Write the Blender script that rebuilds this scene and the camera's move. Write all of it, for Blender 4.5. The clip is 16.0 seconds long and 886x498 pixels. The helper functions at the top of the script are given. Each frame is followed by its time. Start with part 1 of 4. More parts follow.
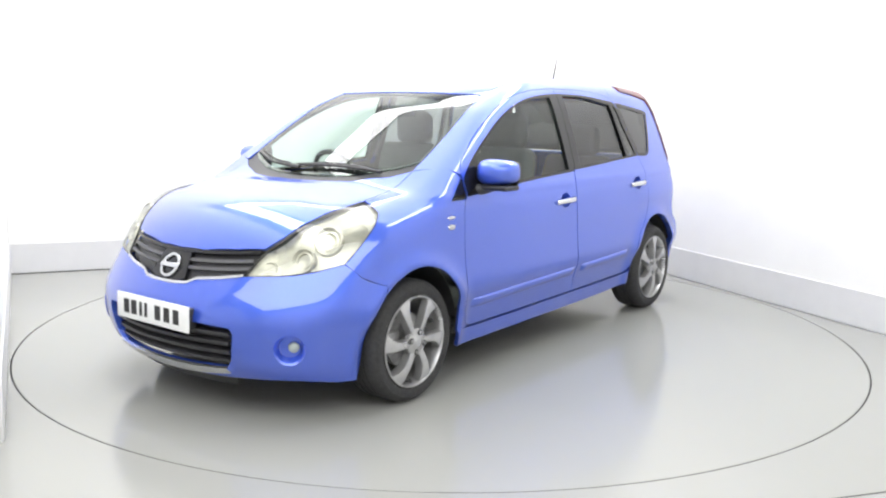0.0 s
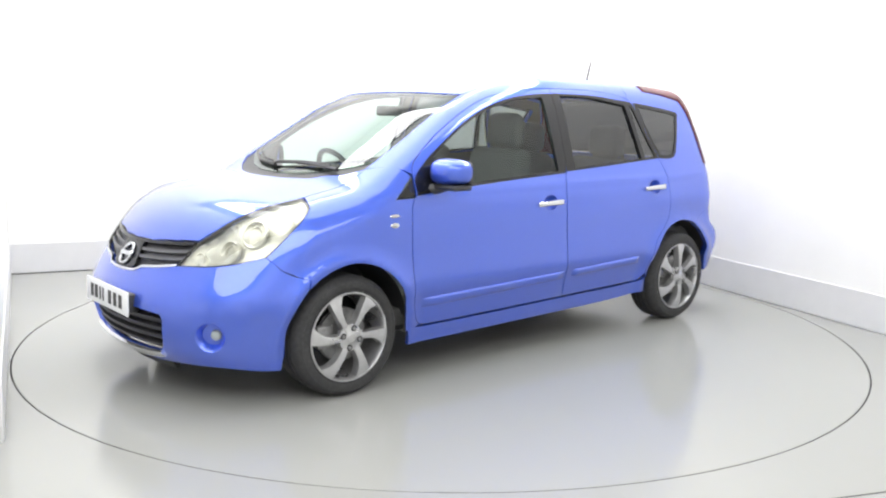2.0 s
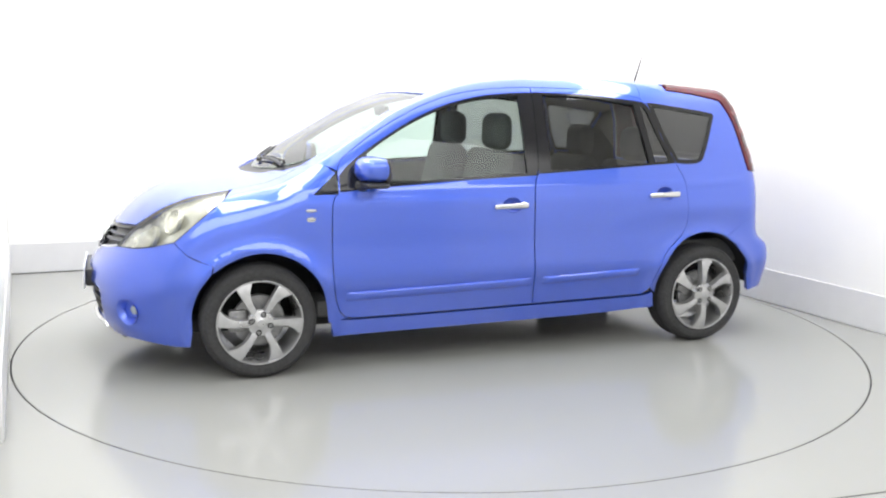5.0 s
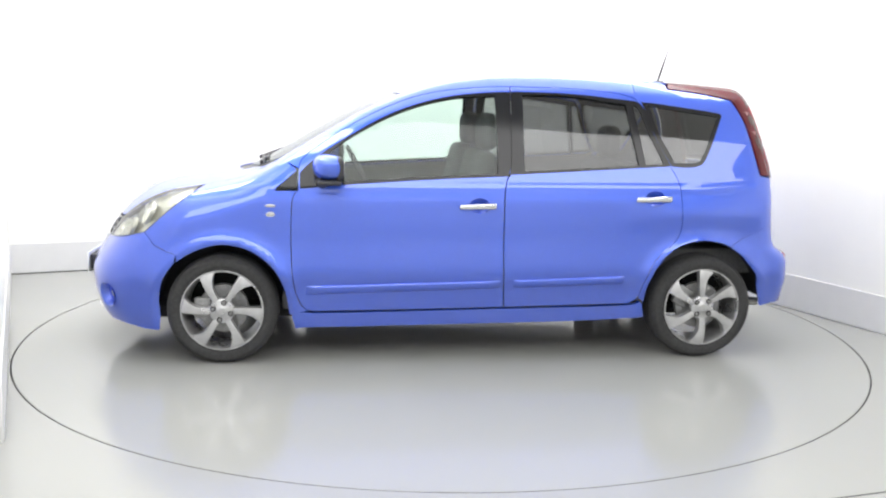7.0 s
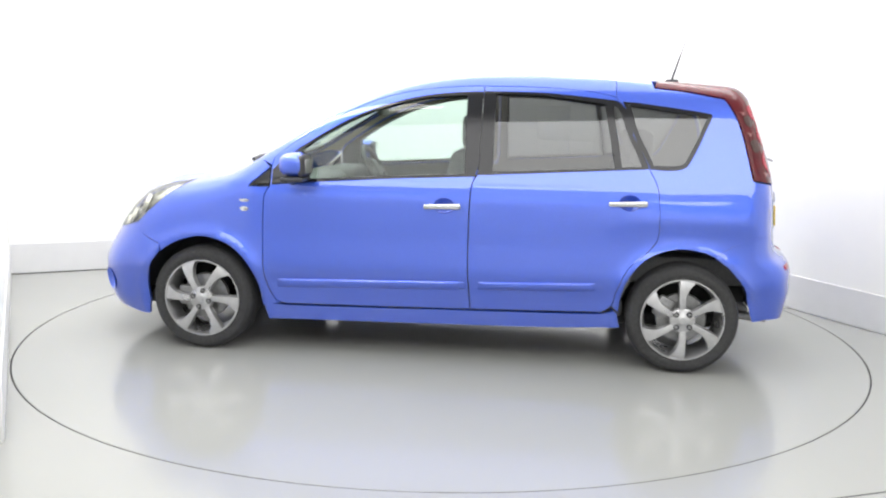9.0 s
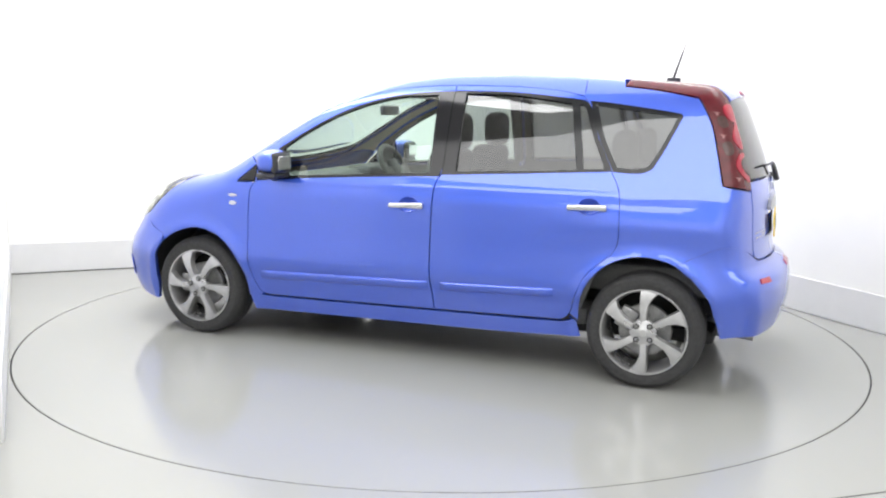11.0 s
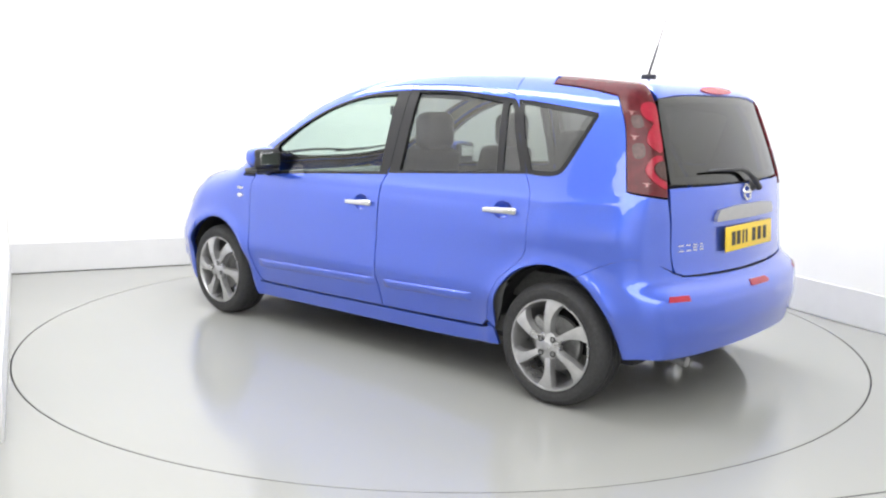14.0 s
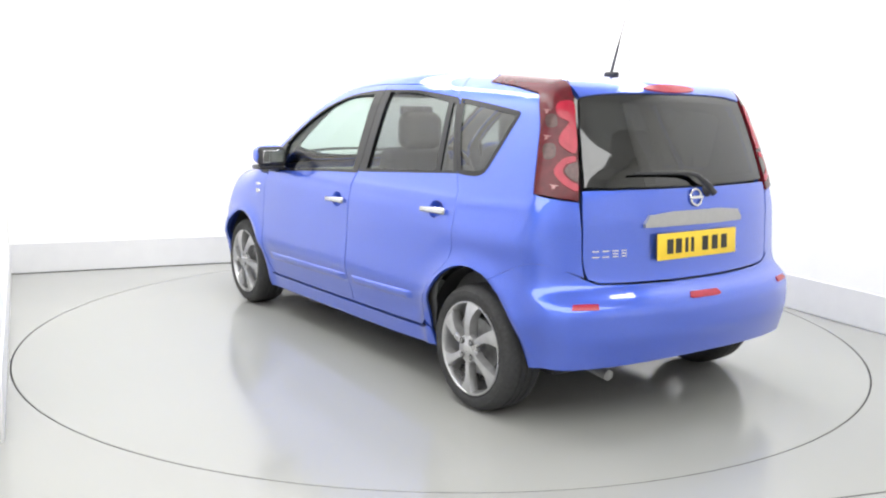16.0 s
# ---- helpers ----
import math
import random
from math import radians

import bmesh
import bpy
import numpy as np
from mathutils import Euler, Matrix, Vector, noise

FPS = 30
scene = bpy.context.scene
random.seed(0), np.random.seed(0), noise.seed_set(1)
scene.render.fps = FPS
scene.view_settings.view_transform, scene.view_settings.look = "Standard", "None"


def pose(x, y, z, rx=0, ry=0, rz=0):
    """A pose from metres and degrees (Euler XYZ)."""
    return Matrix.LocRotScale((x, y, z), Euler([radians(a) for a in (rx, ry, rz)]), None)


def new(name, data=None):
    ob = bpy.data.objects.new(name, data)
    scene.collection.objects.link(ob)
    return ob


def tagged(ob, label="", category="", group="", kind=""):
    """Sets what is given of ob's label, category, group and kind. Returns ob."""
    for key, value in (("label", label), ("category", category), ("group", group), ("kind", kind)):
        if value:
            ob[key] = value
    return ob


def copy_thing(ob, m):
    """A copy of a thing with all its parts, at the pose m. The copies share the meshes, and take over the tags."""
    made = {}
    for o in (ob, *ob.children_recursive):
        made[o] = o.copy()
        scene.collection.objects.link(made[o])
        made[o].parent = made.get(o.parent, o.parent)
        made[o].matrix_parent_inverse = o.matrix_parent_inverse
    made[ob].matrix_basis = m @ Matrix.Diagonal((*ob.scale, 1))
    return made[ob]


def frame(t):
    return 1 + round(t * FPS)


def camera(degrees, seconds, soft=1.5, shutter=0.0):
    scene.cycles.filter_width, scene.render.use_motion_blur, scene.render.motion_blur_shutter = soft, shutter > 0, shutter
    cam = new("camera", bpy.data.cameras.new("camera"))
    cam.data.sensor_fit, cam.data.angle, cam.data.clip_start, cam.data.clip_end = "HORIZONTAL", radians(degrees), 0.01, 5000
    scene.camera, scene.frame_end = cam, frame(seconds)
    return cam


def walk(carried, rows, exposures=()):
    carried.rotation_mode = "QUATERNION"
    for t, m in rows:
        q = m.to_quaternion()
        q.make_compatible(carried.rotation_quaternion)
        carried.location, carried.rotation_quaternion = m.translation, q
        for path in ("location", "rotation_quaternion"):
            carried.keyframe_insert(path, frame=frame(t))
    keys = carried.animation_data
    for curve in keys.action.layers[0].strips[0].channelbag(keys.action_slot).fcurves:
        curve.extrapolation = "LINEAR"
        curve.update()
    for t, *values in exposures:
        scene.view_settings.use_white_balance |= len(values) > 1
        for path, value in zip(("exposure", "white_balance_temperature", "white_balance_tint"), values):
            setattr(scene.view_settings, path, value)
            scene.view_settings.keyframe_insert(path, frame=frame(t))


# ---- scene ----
cam = camera(53.09, 16.0, soft=2.2)
EYE = (0.0, -5.437, 1.3676)
VIEW = pose(*EYE, 90 - 9.21, 0, 0) @ pose(0, 0, 0, 0, 0, 1.017)
walk(cam, [(0.0, VIEW), (16.0, VIEW)])

# ---- light: a white photo booth under a ceiling panel, with unseen fill lamps added ----
world = bpy.data.worlds.new("world")
scene.world = world
world.use_nodes = True
world.node_tree.nodes["Background"].inputs[0].default_value = (1.0, 1.0, 1.0, 1)
world.node_tree.nodes["Background"].inputs[1].default_value = 0.6
scene.view_settings.exposure = 0.0


def panel_light(name, x, y, z, sx, sy, power, turn=0.0):
    lamp = bpy.data.lights.new(name, "AREA")
    lamp.shape, lamp.size, lamp.size_y, lamp.energy = "RECTANGLE", sx, sy, power
    ob = new(name, lamp)
    ob.matrix_world = pose(x, y, z, 0, 0, turn)
    return ob


# soft diffuser over the turntable; unseen fill lamps added along the walls and over the open front
panel_light("ceiling_light_panel", 0.1, 0.05, 3.52, 3.4, 3.4, 75, 24.0)
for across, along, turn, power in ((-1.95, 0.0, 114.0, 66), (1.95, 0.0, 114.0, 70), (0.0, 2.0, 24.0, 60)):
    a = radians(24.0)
    panel_light("wall_fill_strip", across * math.cos(a) - along * math.sin(a), across * math.sin(a) + along * math.cos(a), 3.5, 4.4, 0.5, power, turn)
panel_light("front_fill_panel", 0.2, -5.3, 3.5, 9.0, 3.6, 340, 0)


# ---- materials ----
def material(name, colour, rough=0.5, metal=0.0, coat=0.0, grain=0.0, grain_scale=40.0, bump=0.0, bump_scale=200.0, stain=0.0,
             stain_scale=2.0, transmission=0.0, ior=1.45, alpha=1.0, glow=0.0, flake=0.0, coat_ior=1.5, coat_rough=0.03):
    m = bpy.data.materials.new(name)
    m.use_nodes = True
    n, l = m.node_tree.nodes, m.node_tree.links
    p = n["Principled BSDF"]
    p.inputs["Base Color"].default_value = (*colour, 1)
    p.inputs["Roughness"].default_value = rough
    p.inputs["Metallic"].default_value = metal
    p.inputs["Coat Weight"].default_value = coat
    p.inputs["Coat Roughness"].default_value = coat_rough
    p.inputs["Coat IOR"].default_value = coat_ior
    p.inputs["Transmission Weight"].default_value = transmission
    p.inputs["IOR"].default_value = ior
    p.inputs["Alpha"].default_value = alpha
    if glow:
        p.inputs["Emission Color"].default_value = (*colour, 1)
        p.inputs["Emission Strength"].default_value = glow
    where = n.new("ShaderNodeTexCoord")
    if grain or stain:
        mixed = None
        for amount, size in ((grain, grain_scale), (stain, stain_scale)):
            if not amount:
                continue
            tex = n.new("ShaderNodeTexNoise")
            tex.inputs["Scale"].default_value = size
            tex.inputs["Detail"].default_value = 5
            l.new(where.outputs["Object"], tex.inputs["Vector"])
            ramp = n.new("ShaderNodeMapRange")
            ramp.inputs["From Min"].default_value, ramp.inputs["From Max"].default_value = 0.3, 0.7
            ramp.inputs["To Min"].default_value, ramp.inputs["To Max"].default_value = 1 - amount, 1 + amount
            l.new(tex.outputs["Fac"], ramp.inputs["Value"])
            mul = n.new("ShaderNodeMix")
            mul.data_type, mul.blend_type = "RGBA", "MULTIPLY"
            mul.inputs["Factor"].default_value = 1
            if mixed:
                l.new(mixed, mul.inputs["A"])
            else:
                mul.inputs["A"].default_value = (*colour, 1)
            l.new(ramp.outputs["Result"], mul.inputs["B"])
            mixed = mul.outputs["Result"]
            if amount == stain:
                rr = n.new("ShaderNodeMapRange")
                rr.inputs["From Min"].default_value, rr.inputs["From Max"].default_value = 0.3, 0.7
                rr.inputs["To Min"].default_value, rr.inputs["To Max"].default_value = rough * 0.8, rough * 1.25
                l.new(tex.outputs["Fac"], rr.inputs["Value"])
                l.new(rr.outputs["Result"], p.inputs["Roughness"])
        l.new(mixed, p.inputs["Base Color"])
    if bump:
        tex = n.new("ShaderNodeTexNoise")
        tex.inputs["Scale"].default_value = bump_scale
        l.new(where.outputs["Object"], tex.inputs["Vector"])
        b = n.new("ShaderNodeBump")
        b.inputs["Strength"].default_value = bump
        b.inputs["Distance"].default_value = 0.002
        l.new(tex.outputs["Fac"], b.inputs["Height"])
        l.new(b.outputs["Normal"], p.inputs["Normal"])
    if flake:
        tex = n.new("ShaderNodeTexVoronoi")
        tex.inputs["Scale"].default_value = 900
        l.new(where.outputs["Object"], tex.inputs["Vector"])
        r = n.new("ShaderNodeMapRange")
        r.inputs["To Min"].default_value, r.inputs["To Max"].default_value = 1 - flake, 1 + flake
        l.new(tex.outputs["Color"], r.inputs["Value"])
        mul = n.new("ShaderNodeMix")
        mul.data_type, mul.blend_type = "RGBA", "MULTIPLY"
        mul.inputs["Factor"].default_value = 1
        mul.inputs["A"].default_value = (*colour, 1)
        l.new(r.outputs["Result"], mul.inputs["B"])
        l.new(mul.outputs["Result"], p.inputs["Base Color"])
    return m


def glass(name, tint, rough=0.0, sheen=0.07):
    """Thin tinted glass: clear tinted film with a mirror-like face."""
    m = bpy.data.materials.new(name)
    m.use_nodes = True
    n, l = m.node_tree.nodes, m.node_tree.links
    n.remove(n["Principled BSDF"])
    clear, shine, mix, facing = (n.new("ShaderNodeBsdfTransparent"), n.new("ShaderNodeBsdfGlossy"), n.new("ShaderNodeMixShader"),
                                 n.new("ShaderNodeLayerWeight"))
    power, gain = n.new("ShaderNodeMath"), n.new("ShaderNodeMath")
    power.operation, gain.operation = "POWER", "MULTIPLY_ADD"
    clear.inputs["Color"].default_value = (*tint, 1)
    shine.inputs["Roughness"].default_value = rough
    facing.inputs["Blend"].default_value = 0.5
    power.inputs[1].default_value = 4.6
    gain.inputs[1].default_value, gain.inputs[2].default_value = 0.95 - sheen, sheen
    l.new(facing.outputs["Facing"], power.inputs[0])
    l.new(power.outputs[0], gain.inputs[0])
    l.new(gain.outputs[0], mix.inputs[0])
    l.new(clear.outputs[0], mix.inputs[1])
    l.new(shine.outputs[0], mix.inputs[2])
    l.new(mix.outputs[0], n["Material Output"].inputs[0])
    return m


PAINT = material("blue_metallic_paint", (0.047, 0.118, 0.65), 0.37, 0.68, 1.0, flake=0.25, coat_ior=1.8, coat_rough=0.03)
DARK_GAP = material("black_seal_and_shade", (0.02, 0.02, 0.022), 0.7, bump=0.1)
TRIM = material("black_plastic", (0.034, 0.034, 0.037), 0.4, grain=0.15, bump=0.08, bump_scale=500)
PIANO = material("black_gloss", (0.010, 0.010, 0.012), 0.10, grain=0.1)
CHROME = material("chrome", (0.66, 0.67, 0.68), 0.15, 1.0, grain=0.03, grain_scale=9)
SILVER = material("silver_paint", (0.40, 0.40, 0.40), 0.35, 0.6, 0.2, grain=0.05)
RIM = material("machined_alloy", (0.50, 0.50, 0.505), 0.30, 0.75, grain=0.08, grain_scale=25, stain=0.08, stain_scale=6)
BRAKE = material("brake_dust_metal", (0.30, 0.30, 0.30), 0.42, 0.6, grain=0.25, grain_scale=30)
RUBBER = material("tyre_rubber", (0.036, 0.036, 0.037), 0.75, grain=0.2, grain_scale=60, bump=0.25, bump_scale=160, stain=0.18, stain_scale=7)
CLEAR = glass("clear_glass", (0.74, 0.84, 0.78), sheen=0.05)
PRIVACY = glass("smoked_glass", (0.31, 0.322, 0.318), sheen=0.09)
DARK_GLASS = glass("dark_smoked_glass", (0.05, 0.052, 0.052), sheen=0.13)
QUARTER_GLASS = glass("smoked_quarter_glass", (0.24, 0.25, 0.246), sheen=0.12)
SMOKE_LENS = material("smoked_clear_lens", (0.085, 0.045, 0.042), 0.18, 0.2, 0.2, grain=0.2, grain_scale=60)
GLINT = material("painted_lamp_glint", (0.42, 0.20, 0.20), 0.25, 0.3, 0.2, grain=0.1)
LENS = glass("lamp_lens", (0.93, 0.94, 0.90), sheen=0.05)
REFLECTOR = material("lamp_reflector", (0.58, 0.57, 0.51), 0.25, 0.45, 0.3, grain=0.22, grain_scale=16, stain=0.3, stain_scale=7)
BULB = material("projector_lens", (0.40, 0.45, 0.43), 0.08, 0.2, 1.0, grain=0.05)
RED = material("red_lens", (0.37, 0.014, 0.036), 0.16, coat=0.15, grain=0.12, grain_scale=30)
DEEP_RED = material("smoked_red_lens", (0.10, 0.008, 0.013), 0.25, coat=0.0, grain=0.2, grain_scale=25)
YELLOW = material("yellow_plate", (0.86, 0.60, 0.045), 0.4, grain=0.03, grain_scale=15)
WHITE_PLATE = material("white_plate", (0.82, 0.83, 0.82), 0.4, grain=0.03, grain_scale=15)
SLAT = material("grey_slat_plastic", (0.10, 0.10, 0.105), 0.35, 0.2, grain=0.1)
WHIP = material("grey_whip", (0.12, 0.12, 0.12), 0.4, 0.4, grain=0.1)
INK = material("black_ink", (0.02, 0.02, 0.02), 0.5, grain=0.1)
CLOTH = material("dark_seat_cloth", (0.085, 0.086, 0.09), 0.9, grain=0.25, grain_scale=90, bump=0.3, bump_scale=350)
CABIN = material("dark_cabin_plastic", (0.095, 0.096, 0.095), 0.6, grain=0.15, grain_scale=60, bump=0.15, bump_scale=400)
LINING = material("pale_headlining", (0.42, 0.42, 0.40), 0.9, grain=0.06, grain_scale=80)
MIRROR = material("mirror_glass", (0.9, 0.9, 0.9), 0.02, 1.0)


# ---- the car's outer form: car space, x forward, y to its left, z up ----
def curve(pts, blur=0.04, lo=None, hi=None):
    """A smooth function through the given knots."""
    p = np.array(pts, float)
    xs = np.linspace(p[0, 0] - 0.6, p[-1, 0] + 0.6, 900)
    a = (p[1, 1] - p[0, 1]) / (p[1, 0] - p[0, 0])
    b = (p[-1, 1] - p[-2, 1]) / (p[-1, 0] - p[-2, 0])
    ys = np.interp(xs, p[:, 0], p[:, 1])
    ys = np.where(xs < p[0, 0], p[0, 1] + a * (xs - p[0, 0]), ys)
    ys = np.where(xs > p[-1, 0], p[-1, 1] + b * (xs - p[-1, 0]), ys)
    d = xs[1] - xs[0]
    n = int(3 * blur / d) + 1
    k = np.exp(-0.5 * (np.arange(-n, n + 1) * d / blur) ** 2)
    ys = np.convolve(np.pad(ys, n, mode="reflect", reflect_type="odd"), k / k.sum(), "valid")
    return lambda x: np.interp(x, xs, ys)


PLAN = curve([(-2.1, 0.745), (-1.9, 0.785), (-1.6, 0.822), (-1.2, 0.843), (-0.6, 0.848), (0.6, 0.848), (1.2, 0.845),
              (1.6, 0.832), (1.9, 0.78), (2.15, 0.70)], 0.12)
LEAN = curve([(0.1, -0.075), (0.2, -0.055), (0.3, -0.036), (0.40, -0.014), (0.45, 0.009), (0.49, 0.016), (0.56, 0.010), (0.65, 0.001), (0.75, -0.003),
              (0.88, -0.012), (0.96, -0.034), (1.02, -0.055), (1.2, -0.112), (1.36, -0.168), (1.45, -0.212), (1.55, -0.275)], 0.022)
SPINE = curve([(-1.9, 1.44), (-1.72, 1.472), (-1.5, 1.499), (-1.2, 1.525), (-0.85, 1.545), (-0.5, 1.553), (-0.15, 1.546),
               (0.1, 1.517), (0.25, 1.483), (0.4, 1.434), (0.6, 1.356), (0.9, 1.182), (1.15, 1.034), (1.25, 0.990), (1.4, 0.974), (1.65, 0.942),
               (1.8, 0.894), (1.9, 0.838), (2.0, 0.752), (2.1, 0.64)], 0.035)
NOSE = curve([(0.1, 1.95), (0.17, 2.03), (0.25, 2.085), (0.35, 2.108), (0.45, 2.11), (0.53, 2.085), (0.6, 2.045), (0.68, 2.005), (0.78, 1.955), (0.9, 1.87)], 0.025)
TAIL = curve([(0.1, -1.84), (0.2, -1.89), (0.3, -1.93), (0.42, -1.955), (0.53, -1.952), (0.575, -1.932), (0.612, -1.872), (0.65, -1.856), (0.7, -1.85), (0.8, -1.842),
              (0.9, -1.838), (1.0, -1.822), (1.1, -1.79), (1.2, -1.755), (1.3, -1.716), (1.4, -1.676), (1.5, -1.636)], 0.013)
WHEEL_X, WHEEL_Z, TYRE_R = 1.30, 0.288, 0.289


def smooth_max(a, b, k):
    h = np.clip(0.5 + 0.5 * (a - b) / k, 0, 1)
    return b + (a - b) * h + k * h * (1 - h)


def form(P):
    """Below zero inside the car's skin, above it outside."""
    x, y, z = P[..., 0], np.abs(P[..., 1]), P[..., 2]
    w = PLAN(x) + LEAN(z)
    for wx in (WHEEL_X, -WHEEL_X):
        r = np.hypot(x - wx, z - WHEEL_Z)
        w = w + 0.012 * np.exp(-((r - 0.37) / 0.05) ** 2) + 0.006 * np.exp(-((r - 0.365) / 0.022) ** 2)
    # haunch over the rear wheel, fold under the window line
    w = w + 0.012 * np.exp(-((z - 0.80) / 0.06) ** 2) / (1 + np.exp((x + 1.0) / 0.1))
    w = w + 0.004 * np.exp(-((z - 0.945) / 0.018) ** 2)
    side = y - w
    bow = 0.13 / (1 + np.exp(-(x - 0.15) / 0.22)) + 0.17 / (1 + np.exp(-(x - 1.5) / 0.10))
    drop = 0.045 + 0.065 / (1 + np.exp(-(x - 1.3) / 0.08))
    top = (z - SPINE(x + bow * y * y) + drop * y * y) * 0.86
    front = x - NOSE(z) + 0.36 * y * y + 0.25 * y ** 6
    rear = TAIL(z) + 0.20 * y * y + 0.12 * y ** 6 - x
    ks = 0.075 + 0.065 / (1 + np.exp(-(x - 1.15) / 0.07))
    body = smooth_max(side, top, ks)
    ends = np.maximum(front, rear)
    kr = np.where(x > 0, 0.16, 0.075)
    return smooth_max(body, ends, kr)


def meet(O, D, reach=4.0, n=110):
    """Where rays from O along D first meet the skin."""
    O, D = np.asarray(O, float), np.asarray(D, float)
    D = D / np.linalg.norm(D, axis=-1, keepdims=True)
    a = np.zeros(len(O))
    b = np.full(len(O), np.nan)
    last = np.zeros(len(O))
    for s in np.linspace(0, reach, n)[1:]:
        inside = np.isnan(b) & (form(O + D * s) < 0)
        b[inside], a[inside] = s, last[inside]
        last[:] = s
    b = np.where(np.isnan(b), reach, b)
    for _ in range(22):
        m = 0.5 * (a + b)
        inside = form(O + D * m[:, None]) < 0
        b, a = np.where(inside, m, b), np.where(inside, a, m)
    return O + D * b[:, None]


def lean_of(P, h=0.012):
    """The skin's normals."""
    g = np.stack([form(P + h * e) - form(P - h * e) for e in np.eye(3)], -1)
    return g / np.linalg.norm(g, axis=-1, keepdims=True)


# ---- building helpers ----
from mathutils.geometry import delaunay_2d_cdt

def mesh_of(name, verts, faces, mat, parent=None, label="", normals=None, smooth=True):
    me = bpy.data.meshes.new(name)
    me.from_pydata([tuple(map(float, v)) for v in verts], [], [tuple(map(int, f)) for f in faces])
    if smooth:
        me.polygons.foreach_set("use_smooth", [True] * len(me.polygons))
    if normals is not None:
        me.normals_split_custom_set([tuple(map(float, q)) for q in normals])
    me.materials.append(mat)
    me.update()
    ob = new(name, me)
    ob.parent = parent
    return tagged(ob, label)


def part(name, bm, mat, parent=None, label="", smooth=40):
    """Links a bmesh as one mesh object; edges sharper than smooth stay sharp."""
    bmesh.ops.recalc_face_normals(bm, faces=bm.faces)
    for f in bm.faces:
        f.smooth = smooth > 0
    for e in bm.edges:
        if len(e.link_faces) == 2 and e.calc_face_angle(0) > radians(smooth):
            e.smooth = False
    me = bpy.data.meshes.new(name)
    bm.to_mesh(me)
    bm.free()
    me.materials.append(mat)
    ob = new(name, me)
    ob.parent = parent
    return tagged(ob, label)


def block(x0, x1, y0, y1, z0, z1, bevel=0.0, segments=2, bm=None):
    bm = bm or bmesh.new()
    made = bmesh.ops.create_cube(bm, size=1)["verts"]
    for v in made:
        v.co = Vector(((x0 + x1) / 2 + v.co.x * (x1 - x0), (y0 + y1) / 2 + v.co.y * (y1 - y0), (z0 + z1) / 2 + v.co.z * (z1 - z0)))
    if bevel:
        edges = list({e for v in made for e in v.link_edges})
        bmesh.ops.bevel(bm, geom=edges, offset=bevel, segments=segments, profile=0.5, affect="EDGES")
    return bm


def lathe(profile, n=64, axis="y"):
    """A turned solid: (radius, along) pairs round the axis."""
    bm = bmesh.new()
    rings = []
    for r, a in profile:
        ring = []
        for i in range(n):
            c, s = math.cos(2 * math.pi * i / n) * r, math.sin(2 * math.pi * i / n) * r
            ring.append(bm.verts.new({"y": (c, a, s), "z": (c, s, a), "x": (a, c, s)}[axis]))
        rings.append(ring)
    for p, q in zip(rings, rings[1:]):
        for i in range(n):
            bm.faces.new((p[i], p[(i + 1) % n], q[(i + 1) % n], q[i]))
    return bm


def tube(points, r, n=10, r_end=None):
    """A rod along points."""
    bm = bmesh.new()
    pts = [Vector(p) for p in points]
    rings = []
    for i, p in enumerate(pts):
        d = (pts[min(i + 1, len(pts) - 1)] - pts[max(i - 1, 0)]).normalized()
        u = d.cross(Vector((0.3, 0.5, 0.8))).normalized()
        v = d.cross(u)
        rr = r if r_end is None else r + (r_end - r) * i / (len(pts) - 1)
        rings.append([bm.verts.new(p + u * math.cos(2 * math.pi * k / n) * rr + v * math.sin(2 * math.pi * k / n) * rr) for k in range(n)])
    for a, b in zip(rings, rings[1:]):
        for k in range(n):
            bm.faces.new((a[k], a[(k + 1) % n], b[(k + 1) % n], b[k]))
    bm.faces.new(rings[0])
    bm.faces.new(rings[-1][::-1])
    return bm


def spline(pts, step=0.02, closed=False):
    """Points at even steps along a smooth line through pts."""
    p = np.array(pts, float)
    n = len(p)
    out = []
    for i in range(n if closed else n - 1):
        a, b = p[i], p[(i + 1) % n]
        z = p[(i - 1) % n] if closed or i else 2 * a - b
        c = p[(i + 2) % n] if closed or i + 2 < n else 2 * b - a
        k = max(1, int(np.linalg.norm(b - a) / step))
        for s in np.arange(k) / k:
            out.append(0.5 * (2 * a + (b - z) * s + (2 * z - 5 * a + 4 * b - c) * s ** 2 + (3 * a - z - 3 * b + c) * s ** 3))
    if not closed:
        out.append(p[-1])
    return np.array(out)


# ---- skins: panels cut out of the car's outer form ----
class Side:
    def flat(P):
        return P[:, [0, 2]]

    def ray(Q):
        n = len(Q)
        return np.stack([Q[:, 0], np.full(n, 1.3), Q[:, 1]], 1), np.tile((0, -1.0, 0), (n, 1))


class Top:
    def flat(P):
        return P[:, :2]

    def ray(Q):
        n = len(Q)
        return np.stack([Q[:, 0], Q[:, 1], np.full(n, 2.0)], 1), np.tile((0, 0, -1.0), (n, 1))


